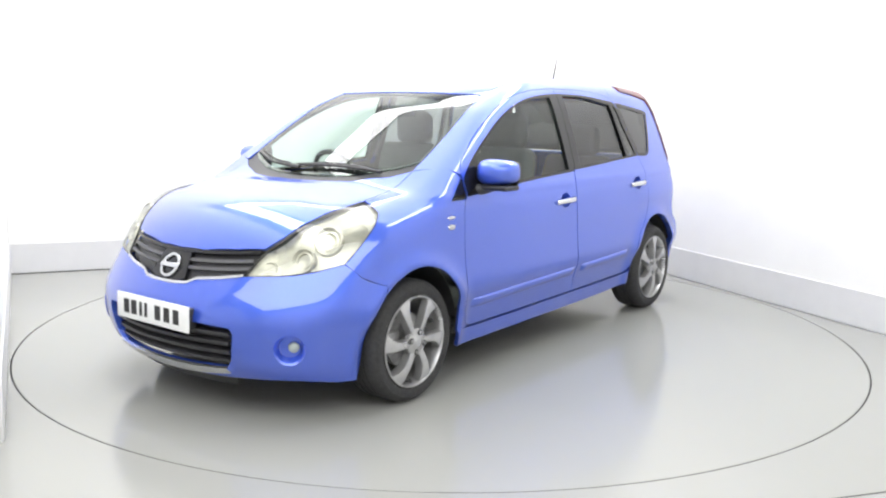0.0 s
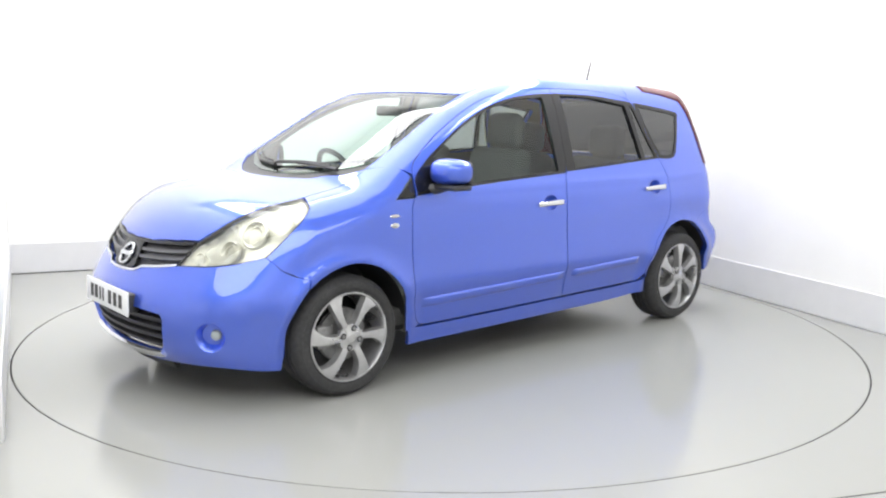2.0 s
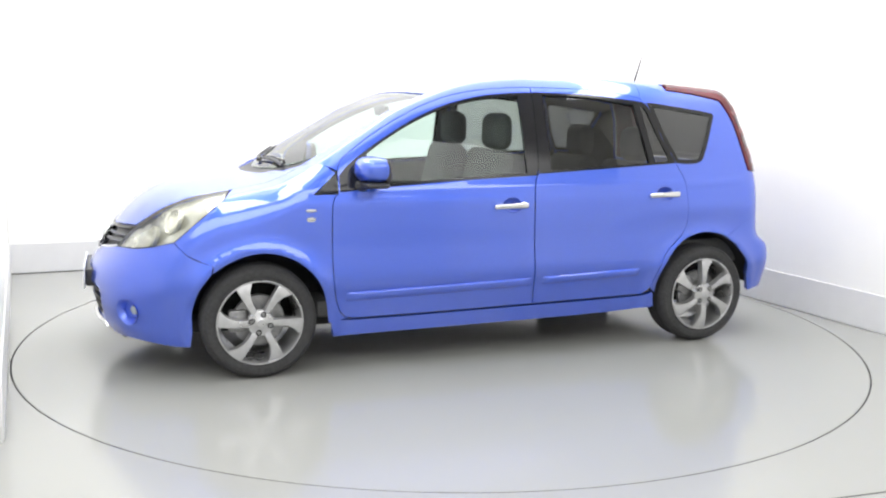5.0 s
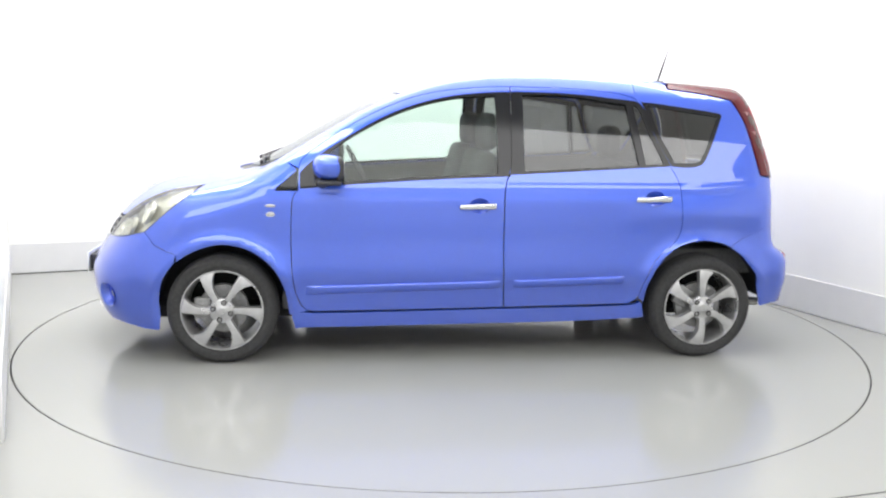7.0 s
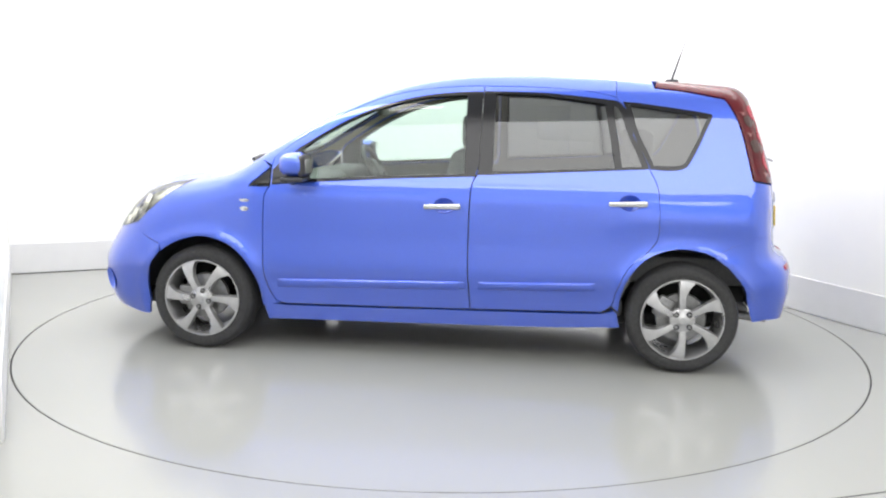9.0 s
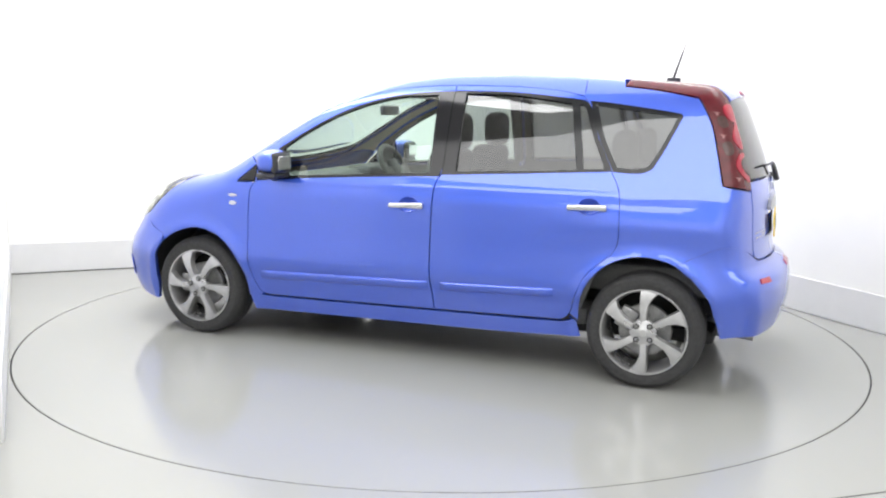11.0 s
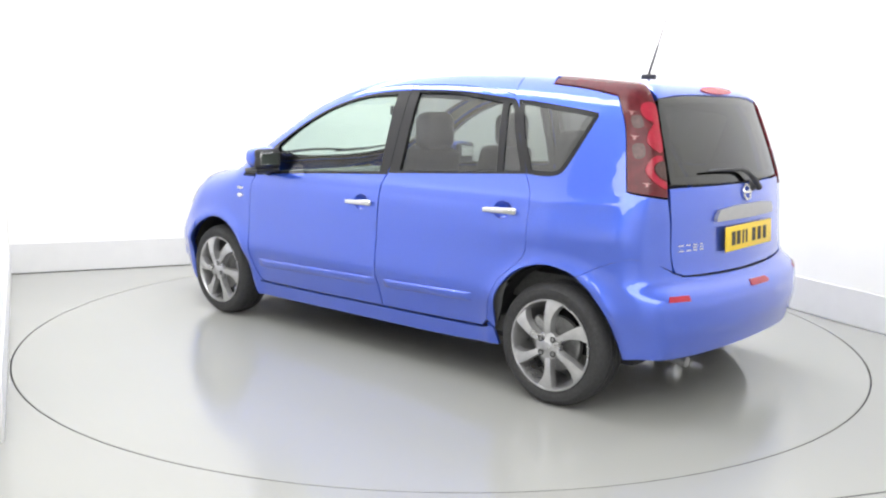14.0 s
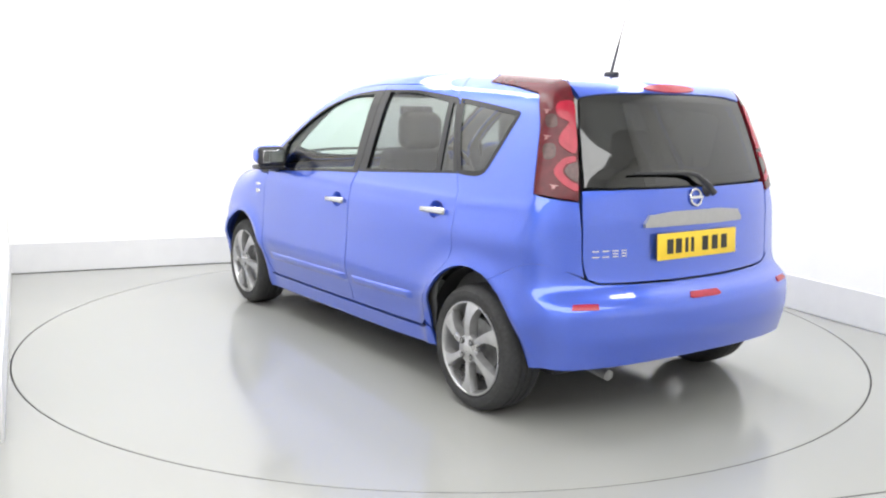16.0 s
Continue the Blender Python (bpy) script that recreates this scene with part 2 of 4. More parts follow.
class Round:
    """Rays towards one point; sign -1 looks rearwards."""

    def __init__(self, x, z, sign):
        self.c, self.s = np.array((x, 0, z)), sign

    def flat(self, P):
        d = P - self.c
        h = np.hypot(d[:, 0], d[:, 1])
        return np.stack([np.arctan2(d[:, 1], d[:, 0] * self.s), np.arctan2(d[:, 2], h)], 1) * 0.85

    def ray(self, Q):
        a, e = Q[:, 0] / 0.85, Q[:, 1] / 0.85
        d = np.stack([np.cos(a) * np.cos(e) * self.s, np.sin(a) * np.cos(e), np.sin(e)], 1)
        return self.c + 2.2 * d, -d


class Upright(Round):
    """Level rays towards an upright axis."""

    def flat(self, P):
        return np.stack([np.arctan2(P[:, 1], (P[:, 0] - self.c[0]) * self.s) * 0.85, P[:, 2]], 1)

    def ray(self, Q):
        a = Q[:, 0] / 0.85
        d = np.stack([np.cos(a) * self.s, np.sin(a), 0 * a], 1)
        o = np.stack([0 * a + self.c[0], 0 * a, Q[:, 1]], 1)
        return o + 2.2 * d, -d


class Hoop:
    """Rays towards the line along the car at height z."""

    def __init__(self, z):
        self.z = z

    def flat(self, P):
        return np.stack([P[:, 0], np.arctan2(P[:, 2] - self.z, P[:, 1]) * 0.75], 1)

    def ray(self, Q):
        a = Q[:, 1] / 0.75
        d = np.stack([0 * a, np.cos(a), np.sin(a)], 1)
        o = np.stack([Q[:, 0], 0 * a, 0 * a + self.z], 1)
        return o + 1.6 * d, -d


def on(chart, pts):
    """Points of the skin by their two numbers in a chart."""
    return meet(*chart.ray(np.array(pts, float)))


def side(*pts):
    return on(Side, pts)


def top(*pts):
    return on(Top, pts)


def inside(Q, poly):
    x, y = Q[:, 0], Q[:, 1]
    hit = np.zeros(len(Q), bool)
    for (x0, y0), (x1, y1) in zip(poly, np.roll(poly, -1, 0)):
        c = (y0 > y) != (y1 > y)
        hit ^= c & (x < (x1 - x0) * (y - y0) / (y1 - y0 + 1e-12) + x0)
    return hit


def distance(Q, poly):
    best = np.full(len(Q), 9.0)
    for a, b in zip(poly, np.roll(poly, -1, 0)):
        d = b - a
        s = np.clip(((Q - a) @ d) / (d @ d + 1e-12), 0, 1)
        best = np.minimum(best, np.linalg.norm(Q - a - s[:, None] * d, axis=1))
    return best


def even(poly, step):
    """A closed line with points at most a step apart."""
    out = []
    for a, b in zip(poly, np.roll(poly, -1, 0)):
        k = max(1, int(math.ceil(np.linalg.norm(b - a) / step)))
        out += [a + (b - a) * i / k for i in range(k)]
    return np.array(out)


def shrink(poly, d):
    a, b = poly - np.roll(poly, 1, 0), np.roll(poly, -1, 0) - poly
    a, b = [v / (np.linalg.norm(v, axis=1, keepdims=True) + 1e-9) for v in (a, b)]
    area = np.sum(poly[:, 0] * np.roll(poly[:, 1], -1) - poly[:, 1] * np.roll(poly[:, 0], -1))
    t = a + b
    t = t / (np.linalg.norm(t, axis=1, keepdims=True) + 1e-9)
    return poly + np.stack([-t[:, 1], t[:, 0]], 1) * (d if area > 0 else -d)


def panel(name, chart, outline, mat, parent, holes=(), off=0.0, gap=0.0025, flange=0.016, step=0.03, label="", flip=False, bulge=None):
    """A sheet cut out of the car's form: outline and holes are points of the form, or flat in the chart; off lifts it, flange turns its edge in."""
    def flat(o):
        o = np.array(o, float)
        return chart.flat(o) if o.shape[1] == 3 else o
    rim = shrink(even(flat(outline), step), gap)
    cuts = [shrink(even(flat(h), step), -gap) for h in holes]
    lo, hi = rim.min(0), rim.max(0)
    gx, gy = np.meshgrid(np.arange(lo[0], hi[0], step), np.arange(lo[1], hi[1], step * 0.87))
    gx = gx + (np.arange(gx.shape[0]) % 2)[:, None] * step / 2
    Q = np.stack([gx.ravel(), gy.ravel()], 1)
    keep = inside(Q, rim) & (distance(Q, rim) > step * 0.5)
    for c in cuts:
        keep &= ~inside(Q, c) & (distance(Q, c) > step * 0.5)
    loops = [rim, *cuts]
    pts, edges = [], []
    for c in loops:
        n0 = len(pts)
        pts += list(c)
        edges += [(n0 + i, n0 + (i + 1) % len(c)) for i in range(len(c))]
    pts += list(Q[keep])
    vs, es, fs, _, _, _ = delaunay_2d_cdt([Vector(p) for p in pts], edges, [], 0, 1e-6)
    V = np.array([(v.x, v.y) for v in vs])
    F = np.array([f for f in fs if len(f) == 3])
    mid = V[F].mean(1)
    ok = inside(mid, rim)
    for c in cuts:
        ok &= ~inside(mid, c)
    F = F[ok]
    P = meet(*chart.ray(V))
    N = lean_of(P)
    if bulge is not None:
        off = off + bulge(P)[:, None]
    P = P + N * off
    # faces look outwards
    g = np.cross(P[F[:, 1]] - P[F[:, 0]], P[F[:, 2]] - P[F[:, 0]])
    if (g * N[F].mean(1)).sum() < 0:
        F = F[:, ::-1]
    verts, normals, faces = list(P), [N[i] for f in F for i in f], [tuple(f) for f in F]
    if flange:
        count = {}
        for f in F:
            for a, b in zip(f, np.roll(f, -1)):
                count[(a, b)] = 1
        border = [(a, b) for a, b in count if (b, a) not in count]
        under = {}
        for i in {i for e in border for i in e}:
            under[i] = len(verts)
            verts.append(P[i] - N[i] * flange)
        for a, b in border:
            faces.append((b, a, under[a], under[b]))
            q = np.cross(P[b] - P[a], N[a])
            q = q / (np.linalg.norm(q) + 1e-9)
            normals += [q] * 4
    verts, normals = np.array(verts), np.array(normals)
    if flip:
        verts, normals = verts * (1, -1, 1), normals * (1, -1, 1)
        turned_faces, turned_normals, i = [], [], 0
        for f in faces:
            turned_faces.append(f[::-1])
            turned_normals += list(normals[i:i + len(f)][::-1])
            i += len(f)
        faces, normals = turned_faces, turned_normals
    return mesh_of(name, verts, faces, mat, parent, label, normals)


def mirrored(half):
    """A closed line from the half with y >= 0, front to back or top to bottom."""
    half = np.array(half, float)
    other = half[::-1] * (1, -1, 1)
    return np.concatenate([half, other[(np.abs(half[::-1][:, 1]) > 1e-6)]])


# ---- the car ----
car = tagged(new("car"), "blue metallic five-door hatchback standing on the turntable", "car")
NOSE_ROUND, TAIL_ROUND = Upright(1.25, 0.0, 1), Upright(-1.0, 0.0, -1)
LAMP_FRONT, LAMP_REAR = Round(1.15, 0.45, 1), Round(-0.85, 0.88, -1)
WAIST, RAIL = Hoop(0.45), Hoop(0.80)

ARCH_F = [(1.524, 0.548), (1.465, 0.588), (1.376, 0.625), (1.28, 0.640), (1.171, 0.618), (1.084, 0.567), (1.013, 0.486), (0.973, 0.382), (0.954, 0.262)]
ARCH_R = [(-0.971, 0.315), (-0.98, 0.412), (-1.016, 0.509), (-1.087, 0.596), (-1.177, 0.646), (-1.285, 0.665), (-1.395, 0.647)]
DOOR_TOP = [(0.902, 1.034), (0.882, 1.085), (0.781, 1.163), (0.66, 1.243), (0.507, 1.326), (0.355, 1.391), (0.203, 1.434), (0.05, 1.458),
            (-0.104, 1.471), (-0.227, 1.475), (-0.566, 1.471), (-0.80, 1.452)]
WIN_TOP = [(0.652, 1.191), (0.504, 1.276), (0.354, 1.344), (0.203, 1.391), (0.052, 1.421), (-0.101, 1.436), (-0.217, 1.442)]
FRONT_EDGE = [(0.905, 0.92), (0.934, 0.875), (0.942, 0.672), (0.930, 0.43), (0.886, 0.302), (0.828, 0.275)]
REAR_EDGE = [(-0.883, 0.306), (-0.933, 0.348), (-0.96, 0.445), (-1.013, 0.555), (-1.095, 0.63), (-1.15, 0.70), (-1.158, 0.80), (-1.146, 0.962),
             (-1.101, 1.058), (-1.014, 1.227), (-0.965, 1.37), (-0.92, 1.425)]
GLASS_EDGE = [(1.045, 0.600), (0.88, 0.598), (0.704, 0.583), (0.53, 0.560), (0.366, 0.523)]
ROOF_EDGE = [(0.33, 0.525), (0.1, 0.532), (-0.4, 0.540), (-0.9, 0.545), (-1.12, 0.545)]

# lines that neighbouring panels share
FENDER_SEAM = side((1.524, 0.588), (1.57, 0.602), (1.64, 0.634), (1.695, 0.692))
LAMP_SIDE = side(*spline([(1.45, 0.893), (1.50, 0.858), (1.585, 0.790), (1.695, 0.692)], 0.03))
LAMP_LOW = on(NOSE_ROUND, NOSE_ROUND.flat(np.array([(1.787, 0.688, 0.665), (1.876, 0.577, 0.645), (1.947, 0.42, 0.633)])))

# doors
front_door_line = np.concatenate([spline([(0.828, 0.275), (0.3, 0.282), (-0.193, 0.291)]), spline([(-0.193, 0.291), (-0.179, 0.5), (-0.177, 0.743), (-0.182, 0.921), (-0.199, 0.994), (-0.219, 1.05), (-0.227, 1.475)])[1:],
                                  spline(DOOR_TOP[:10])[::-1][1:], spline(FRONT_EDGE)[:-1]])
front_window = np.concatenate([spline([(0.893, 0.932), (0.645, 0.954), (0.2, 0.983), (-0.205, 1.003)]), spline(WIN_TOP)[::-1], spline([(0.652, 1.191), (0.77, 1.115), (0.86, 1.045), (0.893, 1.005)])[1:]])
front_pane = np.concatenate([spline([(0.755, 0.958), (0.645, 0.966), (0.2, 0.993), (-0.148, 1.012)]), spline([(-0.141, 1.424), (0.052, 1.412), (0.203, 1.383), (0.354, 1.336), (0.504, 1.268), (0.652, 1.183), (0.745, 1.117)])])
rear_door_line = np.concatenate([spline([(-0.193, 0.291), (-0.883, 0.306)]), spline(REAR_EDGE)[1:], spline([(-0.92, 1.425), (-0.80, 1.452), (-0.566, 1.471), (-0.227, 1.475)])[1:],
                                 spline([(-0.227, 1.475), (-0.219, 1.05), (-0.199, 0.994), (-0.182, 0.921), (-0.177, 0.743), (-0.179, 0.5), (-0.193, 0.291)])[1:-1]])
rear_window = np.concatenate([spline([(-0.231, 1.012), (-0.6, 1.033), (-1.075, 1.062)]), spline([(-1.005, 1.227), (-0.957, 1.36), (-0.92, 1.400)]), spline([(-0.86, 1.410), (-0.56, 1.438), (-0.239, 1.444)])])
rear_pane = np.concatenate([spline([(-0.288, 1.026), (-0.60, 1.042), (-0.925, 1.060)]), spline([(-0.866, 1.388), (-0.56, 1.428), (-0.29, 1.435)])])
corner_pane = np.concatenate([spline([(-0.958, 1.064), (-1.064, 1.070)]), spline([(-1.045, 1.115), (-0.990, 1.230), (-0.945, 1.355)]), spline([(-0.922, 1.384), (-0.903, 1.380)])])
front_frame = np.concatenate([spline([(0.893, 0.932), (0.645, 0.954), (0.2, 0.983), (-0.199, 1.003)]), np.array([(-0.2155, 1.05), (-0.2195, 1.25), (-0.2235, 1.440)]), spline([(-0.2, 1.441), (-0.101, 1.436)]), spline(WIN_TOP)[::-1][6:], spline([(0.652, 1.191), (0.77, 1.115), (0.86, 1.045), (0.893, 1.005)])[1:]])
rear_frame = np.concatenate([np.array([(-0.2305, 1.442), (-0.2265, 1.25), (-0.2225, 1.055), (-0.213, 1.011)]), spline([(-0.26, 1.013), (-0.6, 1.033), (-1.0985, 1.062)]), spline([(-1.0125, 1.227), (-0.9645, 1.368), (-0.925, 1.404)]), spline([(-0.86, 1.412), (-0.56, 1.438), (-0.25, 1.443)])])
quarter_window = np.concatenate([spline([(-1.108, 1.060), (-1.021, 1.230), (-0.976, 1.37), (-0.962, 1.402)]), spline([(-1.023, 1.398), (-1.178, 1.379), (-1.335, 1.358), (-1.405, 1.346)]),
                                 spline([(-1.413, 1.332), (-1.385, 1.27), (-1.345, 1.18), (-1.310, 1.112), (-1.285, 1.075), (-1.24, 1.058), (-1.17, 1.055)])])


def lift(line):
    return on(Side, line)


def grip_hole(x, z):
    """The oval opening of a handle's cup in a door."""
    return np.array([(x - 0.01 + 0.054 * math.cos(a), z + 0.003 + 0.037 * math.sin(a)) for a in np.linspace(0, 2 * math.pi, 24, endpoint=False)])


def ribbon(name, a, b, mat, parent, flip, proud=0.012):
    """A rounded strip along the doors between two ends, each (x, low z, high z)."""
    n, profile = 40, ((0.0, -0.003), (0.03, 0.6), (0.16, 0.95), (0.5, 1.0), (0.84, 0.95), (0.97, 0.6), (1.0, -0.003))
    verts, normals = [], []
    for i in range(n):
        u = i / (n - 1)
        end = min(1.0, min(i, n - 1 - i) / 2 + 0.0)
        x, lo, hi = (a[k] + (b[k] - a[k]) * u for k in range(3))
        P = side(*[(x, lo + (hi - lo) * v) for v, _ in profile])
        N = lean_of(P)
        verts += list(P + N * np.array([[p * proud * (end if p > 0 else 1)] for _, p in profile]))
    verts = np.array(verts)
    m = len(profile)
    faces = [(i * m + j, i * m + j + 1, i * m + m + j + 1, i * m + m + j) for i in range(n - 1) for j in range(m - 1)]
    if flip:
        verts = verts * (1, -1, 1)
        faces = [f[::-1] for f in faces]
    return mesh_of(name, verts, faces, mat, parent)


for flip in (False, True):
    s = -1 if flip else 1
    door = panel("front_door", Side, front_door_line, PAINT, car, [front_window, grip_hole(-0.035, 0.842)], gap=0.003, step=0.024, flip=flip)
    panel("window_frame", Side, front_frame, PIANO, door, [front_pane], off=0.0015, gap=-0.002, flange=0.02, step=0.035, label="black window surround", flip=flip)
    panel("window_pane", Side, front_pane, CLEAR, door, off=-0.012, gap=-0.006, flange=0, step=0.06, label="clear tinted glass", flip=flip)
    ribbon("rubbing_strip", (0.868, 0.372, 0.420), (-0.165, 0.405, 0.448), PAINT, door, flip)
    panel("door_lining", Side, front_door_line, CABIN, door, [front_pane], off=-0.03, gap=0.012, flange=0, step=0.06, label="dark door lining", flip=flip)
    rdoor = panel("rear_door", Side, rear_door_line, PAINT, car, [rear_window, grip_hole(-0.995, 0.884)], gap=0.003, step=0.024, flip=flip)
    panel("window_frame", Side, rear_frame, PIANO, rdoor, [rear_pane, corner_pane], off=0.0015, gap=-0.002, flange=0.02, step=0.035, label="black window surround", flip=flip)
    panel("window_pane", Side, rear_pane, PRIVACY, rdoor, off=-0.012, gap=-0.006, flange=0, step=0.06, label="smoked privacy glass", flip=flip)
    panel("corner_pane", Side, corner_pane, QUARTER_GLASS, rdoor, off=-0.004, gap=-0.004, flange=0, step=0.05, label="small fixed smoked pane", flip=flip)
    ribbon("rubbing_strip", (-0.235, 0.407, 0.450), (-0.845, 0.428, 0.470), PAINT, rdoor, flip)
    panel("door_lining", Side, rear_door_line, CABIN, rdoor, [rear_pane, corner_pane], off=-0.03, gap=0.012, flange=0, step=0.06, label="dark door lining", flip=flip)
    # chrome pull handles over dark cups
    for d, hx, hz in ((door, -0.035, 0.842), (rdoor, -0.995, 0.884)):
        base = side((hx - 0.02, hz))[0]
        cup = lathe([(0.0, -0.022), (0.03, -0.019), (0.042, -0.009), (0.048, -0.003)], 28)
        bmesh.ops.scale(cup, vec=(1.15, 1, 0.85), verts=cup.verts)
        bmesh.ops.translate(cup, vec=(base[0] + 0.01, base[1] * s, base[2] + 0.004), verts=cup.verts)
        if flip:
            for v in cup.verts:
                v.co.y = 2 * base[1] * s - v.co.y
        part("handle_cup", cup, PAINT, d, "shaded recess behind the handle")
        bar = block(-0.1, 0.1, -0.011, 0.011, -0.0165, 0.0165, 0.009, 3)
        for v in bar.verts:
            v.co.y -= 0.012 * (v.co.x / 0.1) ** 2
            v.co.z *= 1 - 0.25 * max(0, v.co.x / 0.1)
            v.co.y += 0.022
            v.co = Vector((v.co.x + hx, base[1] * s + v.co.y * s, v.co.z + hz + v.co.x * -0.03))
        part("door_handle", bar, CHROME, d, "chrome pull handle")
    # quarter: side of the body behind the rear door, round to the tailgate
    q_line = np.concatenate([lift(spline(REAR_EDGE)[3:]), top((-0.92, 0.56), (-0.92, 0.545)), top(*spline([(-0.92, 0.545), (-1.10, 0.545)])[1:]),
                             side(*spline([(-1.115, 1.474), (-1.30, 1.452), (-1.475, 1.420)], 0.03)), side(*spline([(-1.490, 1.400), (-1.545, 1.296), (-1.585, 1.15), (-1.608, 1.05), (-1.618, 1.012)], 0.03)),
                             on(TAIL_ROUND, spline([TAIL_ROUND.flat(np.array([(-1.64, 0.74, 1.003)]))[0], TAIL_ROUND.flat(np.array([(-1.735, 0.615, 0.980)]))[0]], 0.03)),
                             on(TAIL_ROUND, spline([TAIL_ROUND.flat(np.array([p]))[0] for p in ((-1.755, 0.612, 0.85), (-1.76, 0.610, 0.74), (-1.772, 0.603, 0.67))], 0.03)),
                             on(TAIL_ROUND, spline([TAIL_ROUND.flat(np.array([p]))[0] for p in ((-1.74, 0.66, 0.696), (-1.66, 0.78, 0.731), (-1.55, 0.825, 0.688), (-1.434, 0.848, 0.629))], 0.03)),
                             lift(spline(ARCH_R, 0.025)[::-1])])
    quarter = panel("rear_quarter", Round(-0.62, 0.85, -1), q_line, PAINT, car, [lift(quarter_window)], step=0.025, gap=0.0, flip=flip)
    panel("quarter_lining", Round(-0.62, 0.85, -1), q_line, CABIN, quarter, [lift(shrink(even(quarter_window, 0.03), 0.012))], off=-0.03, gap=0.012, flange=0, step=0.06, label="dark cabin lining", flip=flip)
    panel("quarter_window", Side, quarter_window, QUARTER_GLASS, quarter, off=-0.003, gap=-0.002, flange=0.004, step=0.05, label="smoked fixed glass", flip=flip)
    panel("window_frame", Side, np.concatenate([spline([(-1.1035, 1.060), (-1.0158, 1.229), (-0.9675, 1.37), (-0.955, 1.402)]), quarter_window[len(spline([(-1.108, 1.060), (-1.021, 1.230), (-0.976, 1.37), (-0.962, 1.402)])):]]), PIANO, quarter, [shrink(even(quarter_window, 0.03), 0.022)], off=0.0015, gap=0.0, flange=0, label="black window surround", flip=flip)
    # pillar beside the windscreen and the rail over the doors
    rail_line = np.concatenate([lift(spline(DOOR_TOP)[0:]), lift([(-0.92, 1.427)]), top((-0.92, 0.56), (-0.92, 0.545)), top(*spline(ROOF_EDGE[:4])[::-1]), top(*spline(GLASS_EDGE)[::-1])])
    panel("roof_rail", RAIL, rail_line, PAINT, car, step=0.025, flip=flip, gap=0.0)
    panel("rail_lining", RAIL, rail_line, LINING, car, off=-0.03, gap=0.006, flange=0, step=0.06, label="pale pillar lining", flip=flip)
    panel("corner_trim", Side, [(1.022, 0.921), (0.908, 0.928), (0.908, 1.018)], PIANO, car, off=0.001, gap=0.001, step=0.03, label="black triangular trim", flip=flip)
    # fender
    f_line = np.concatenate([lift(spline(FRONT_EDGE)[:-1][::-1]), lift([(1.028, 0.918), (0.912, 1.022)]), top(*spline([(1.05, 0.602), (1.2, 0.604), (1.40, 0.604)])),
                             LAMP_SIDE, FENDER_SEAM[::-1], lift(spline(ARCH_F, 0.025)), lift([(0.935, 0.262)])])
    panel("fender", WAIST, f_line, PAINT, car, step=0.024, gap=0.0012, flip=flip)
    # sill
    sill = np.concatenate([spline([(0.945, 0.258), (0.90, 0.292), (0.828, 0.268), (-0.19, 0.284), (-0.883, 0.299), (-0.925, 0.33), (-0.965, 0.31)]), spline([(-0.985, 0.225), (-0.58, 0.205), (0.3, 0.19), (0.926, 0.181)])])
    panel("sill", Side, sill, PAINT, car, flip=flip, flange=0.02)
    panel("inner_side", Side, [(0.96, 0.24), (-0.95, 0.26), (-1.14, 0.75), (-1.12, 1.02), (-0.22, 0.985), (0.90, 0.92), (0.95, 0.7)], CABIN, car, off=-0.035, flange=0, step=0.08, label="dark door lining", flip=flip)
    # clusters of the tail: deep red lens with a bright red flank
    lamp_line = np.concatenate([side(*spline([(-1.118, 1.475), (-1.30, 1.455), (-1.475, 1.424)], 0.03)), side(*spline([(-1.494, 1.400), (-1.549, 1.296), (-1.589, 1.15), (-1.612, 1.05), (-1.622, 1.012)], 0.03)),
                                on(TAIL_ROUND, spline([TAIL_ROUND.flat(np.array([p]))[0] for p in ((-1.645, 0.74, 1.008), (-1.733, 0.617, 0.986))], 0.03)),
                                on(TAIL_ROUND, spline([TAIL_ROUND.flat(np.array([p]))[0] for p in ((-1.714, 0.602, 1.06), (-1.69, 0.588, 1.15), (-1.664, 0.572, 1.23), (-1.625, 0.551, 1.33), (-1.597, 0.536, 1.392))], 0.03)),
                                top((-1.535, 0.518), (-1.46, 0.523), (-1.30, 0.538), (-1.13, 0.548))])
    lamp = panel("tail_lamp", LAMP_REAR, lamp_line, DEEP_RED, car, off=0.006, gap=0.002, flange=0.03, step=0.02, label="tall dark red tail lamp", flip=flip)
    def in_lamp(*uz):
        """Chart points of the lamp: u runs from its inner edge to its outer one."""
        zs = np.array([z for _, z in uz])
        us = np.array([u for u, _ in uz])
        lo = np.interp(zs, (0.986, 1.06, 1.15, 1.23, 1.33, 1.392), [TAIL_ROUND.flat(np.array([p]))[0, 0] for p in ((-1.733, 0.617, 0.986), (-1.714, 0.602, 1.06), (-1.69, 0.588, 1.15), (-1.664, 0.572, 1.23), (-1.625, 0.551, 1.33), (-1.597, 0.536, 1.392))])
        edge = ((-1.622, 1.012), (-1.612, 1.05), (-1.589, 1.15), (-1.549, 1.296), (-1.494, 1.40))
        hi = np.interp(zs, [z for _, z in edge], TAIL_ROUND.flat(side(*edge))[:, 0])
        return np.stack([lo + (hi - lo) * us, zs], 1)

    def lens_piece(name, line, mat, lift_by, label, round_line=True):
        line = in_lamp(*line)
        panel(name, TAIL_ROUND, spline(line, 0.012, True) if round_line else line, mat, lamp, off=lift_by, gap=0, flange=0.003, step=0.012, label=label, flip=flip)

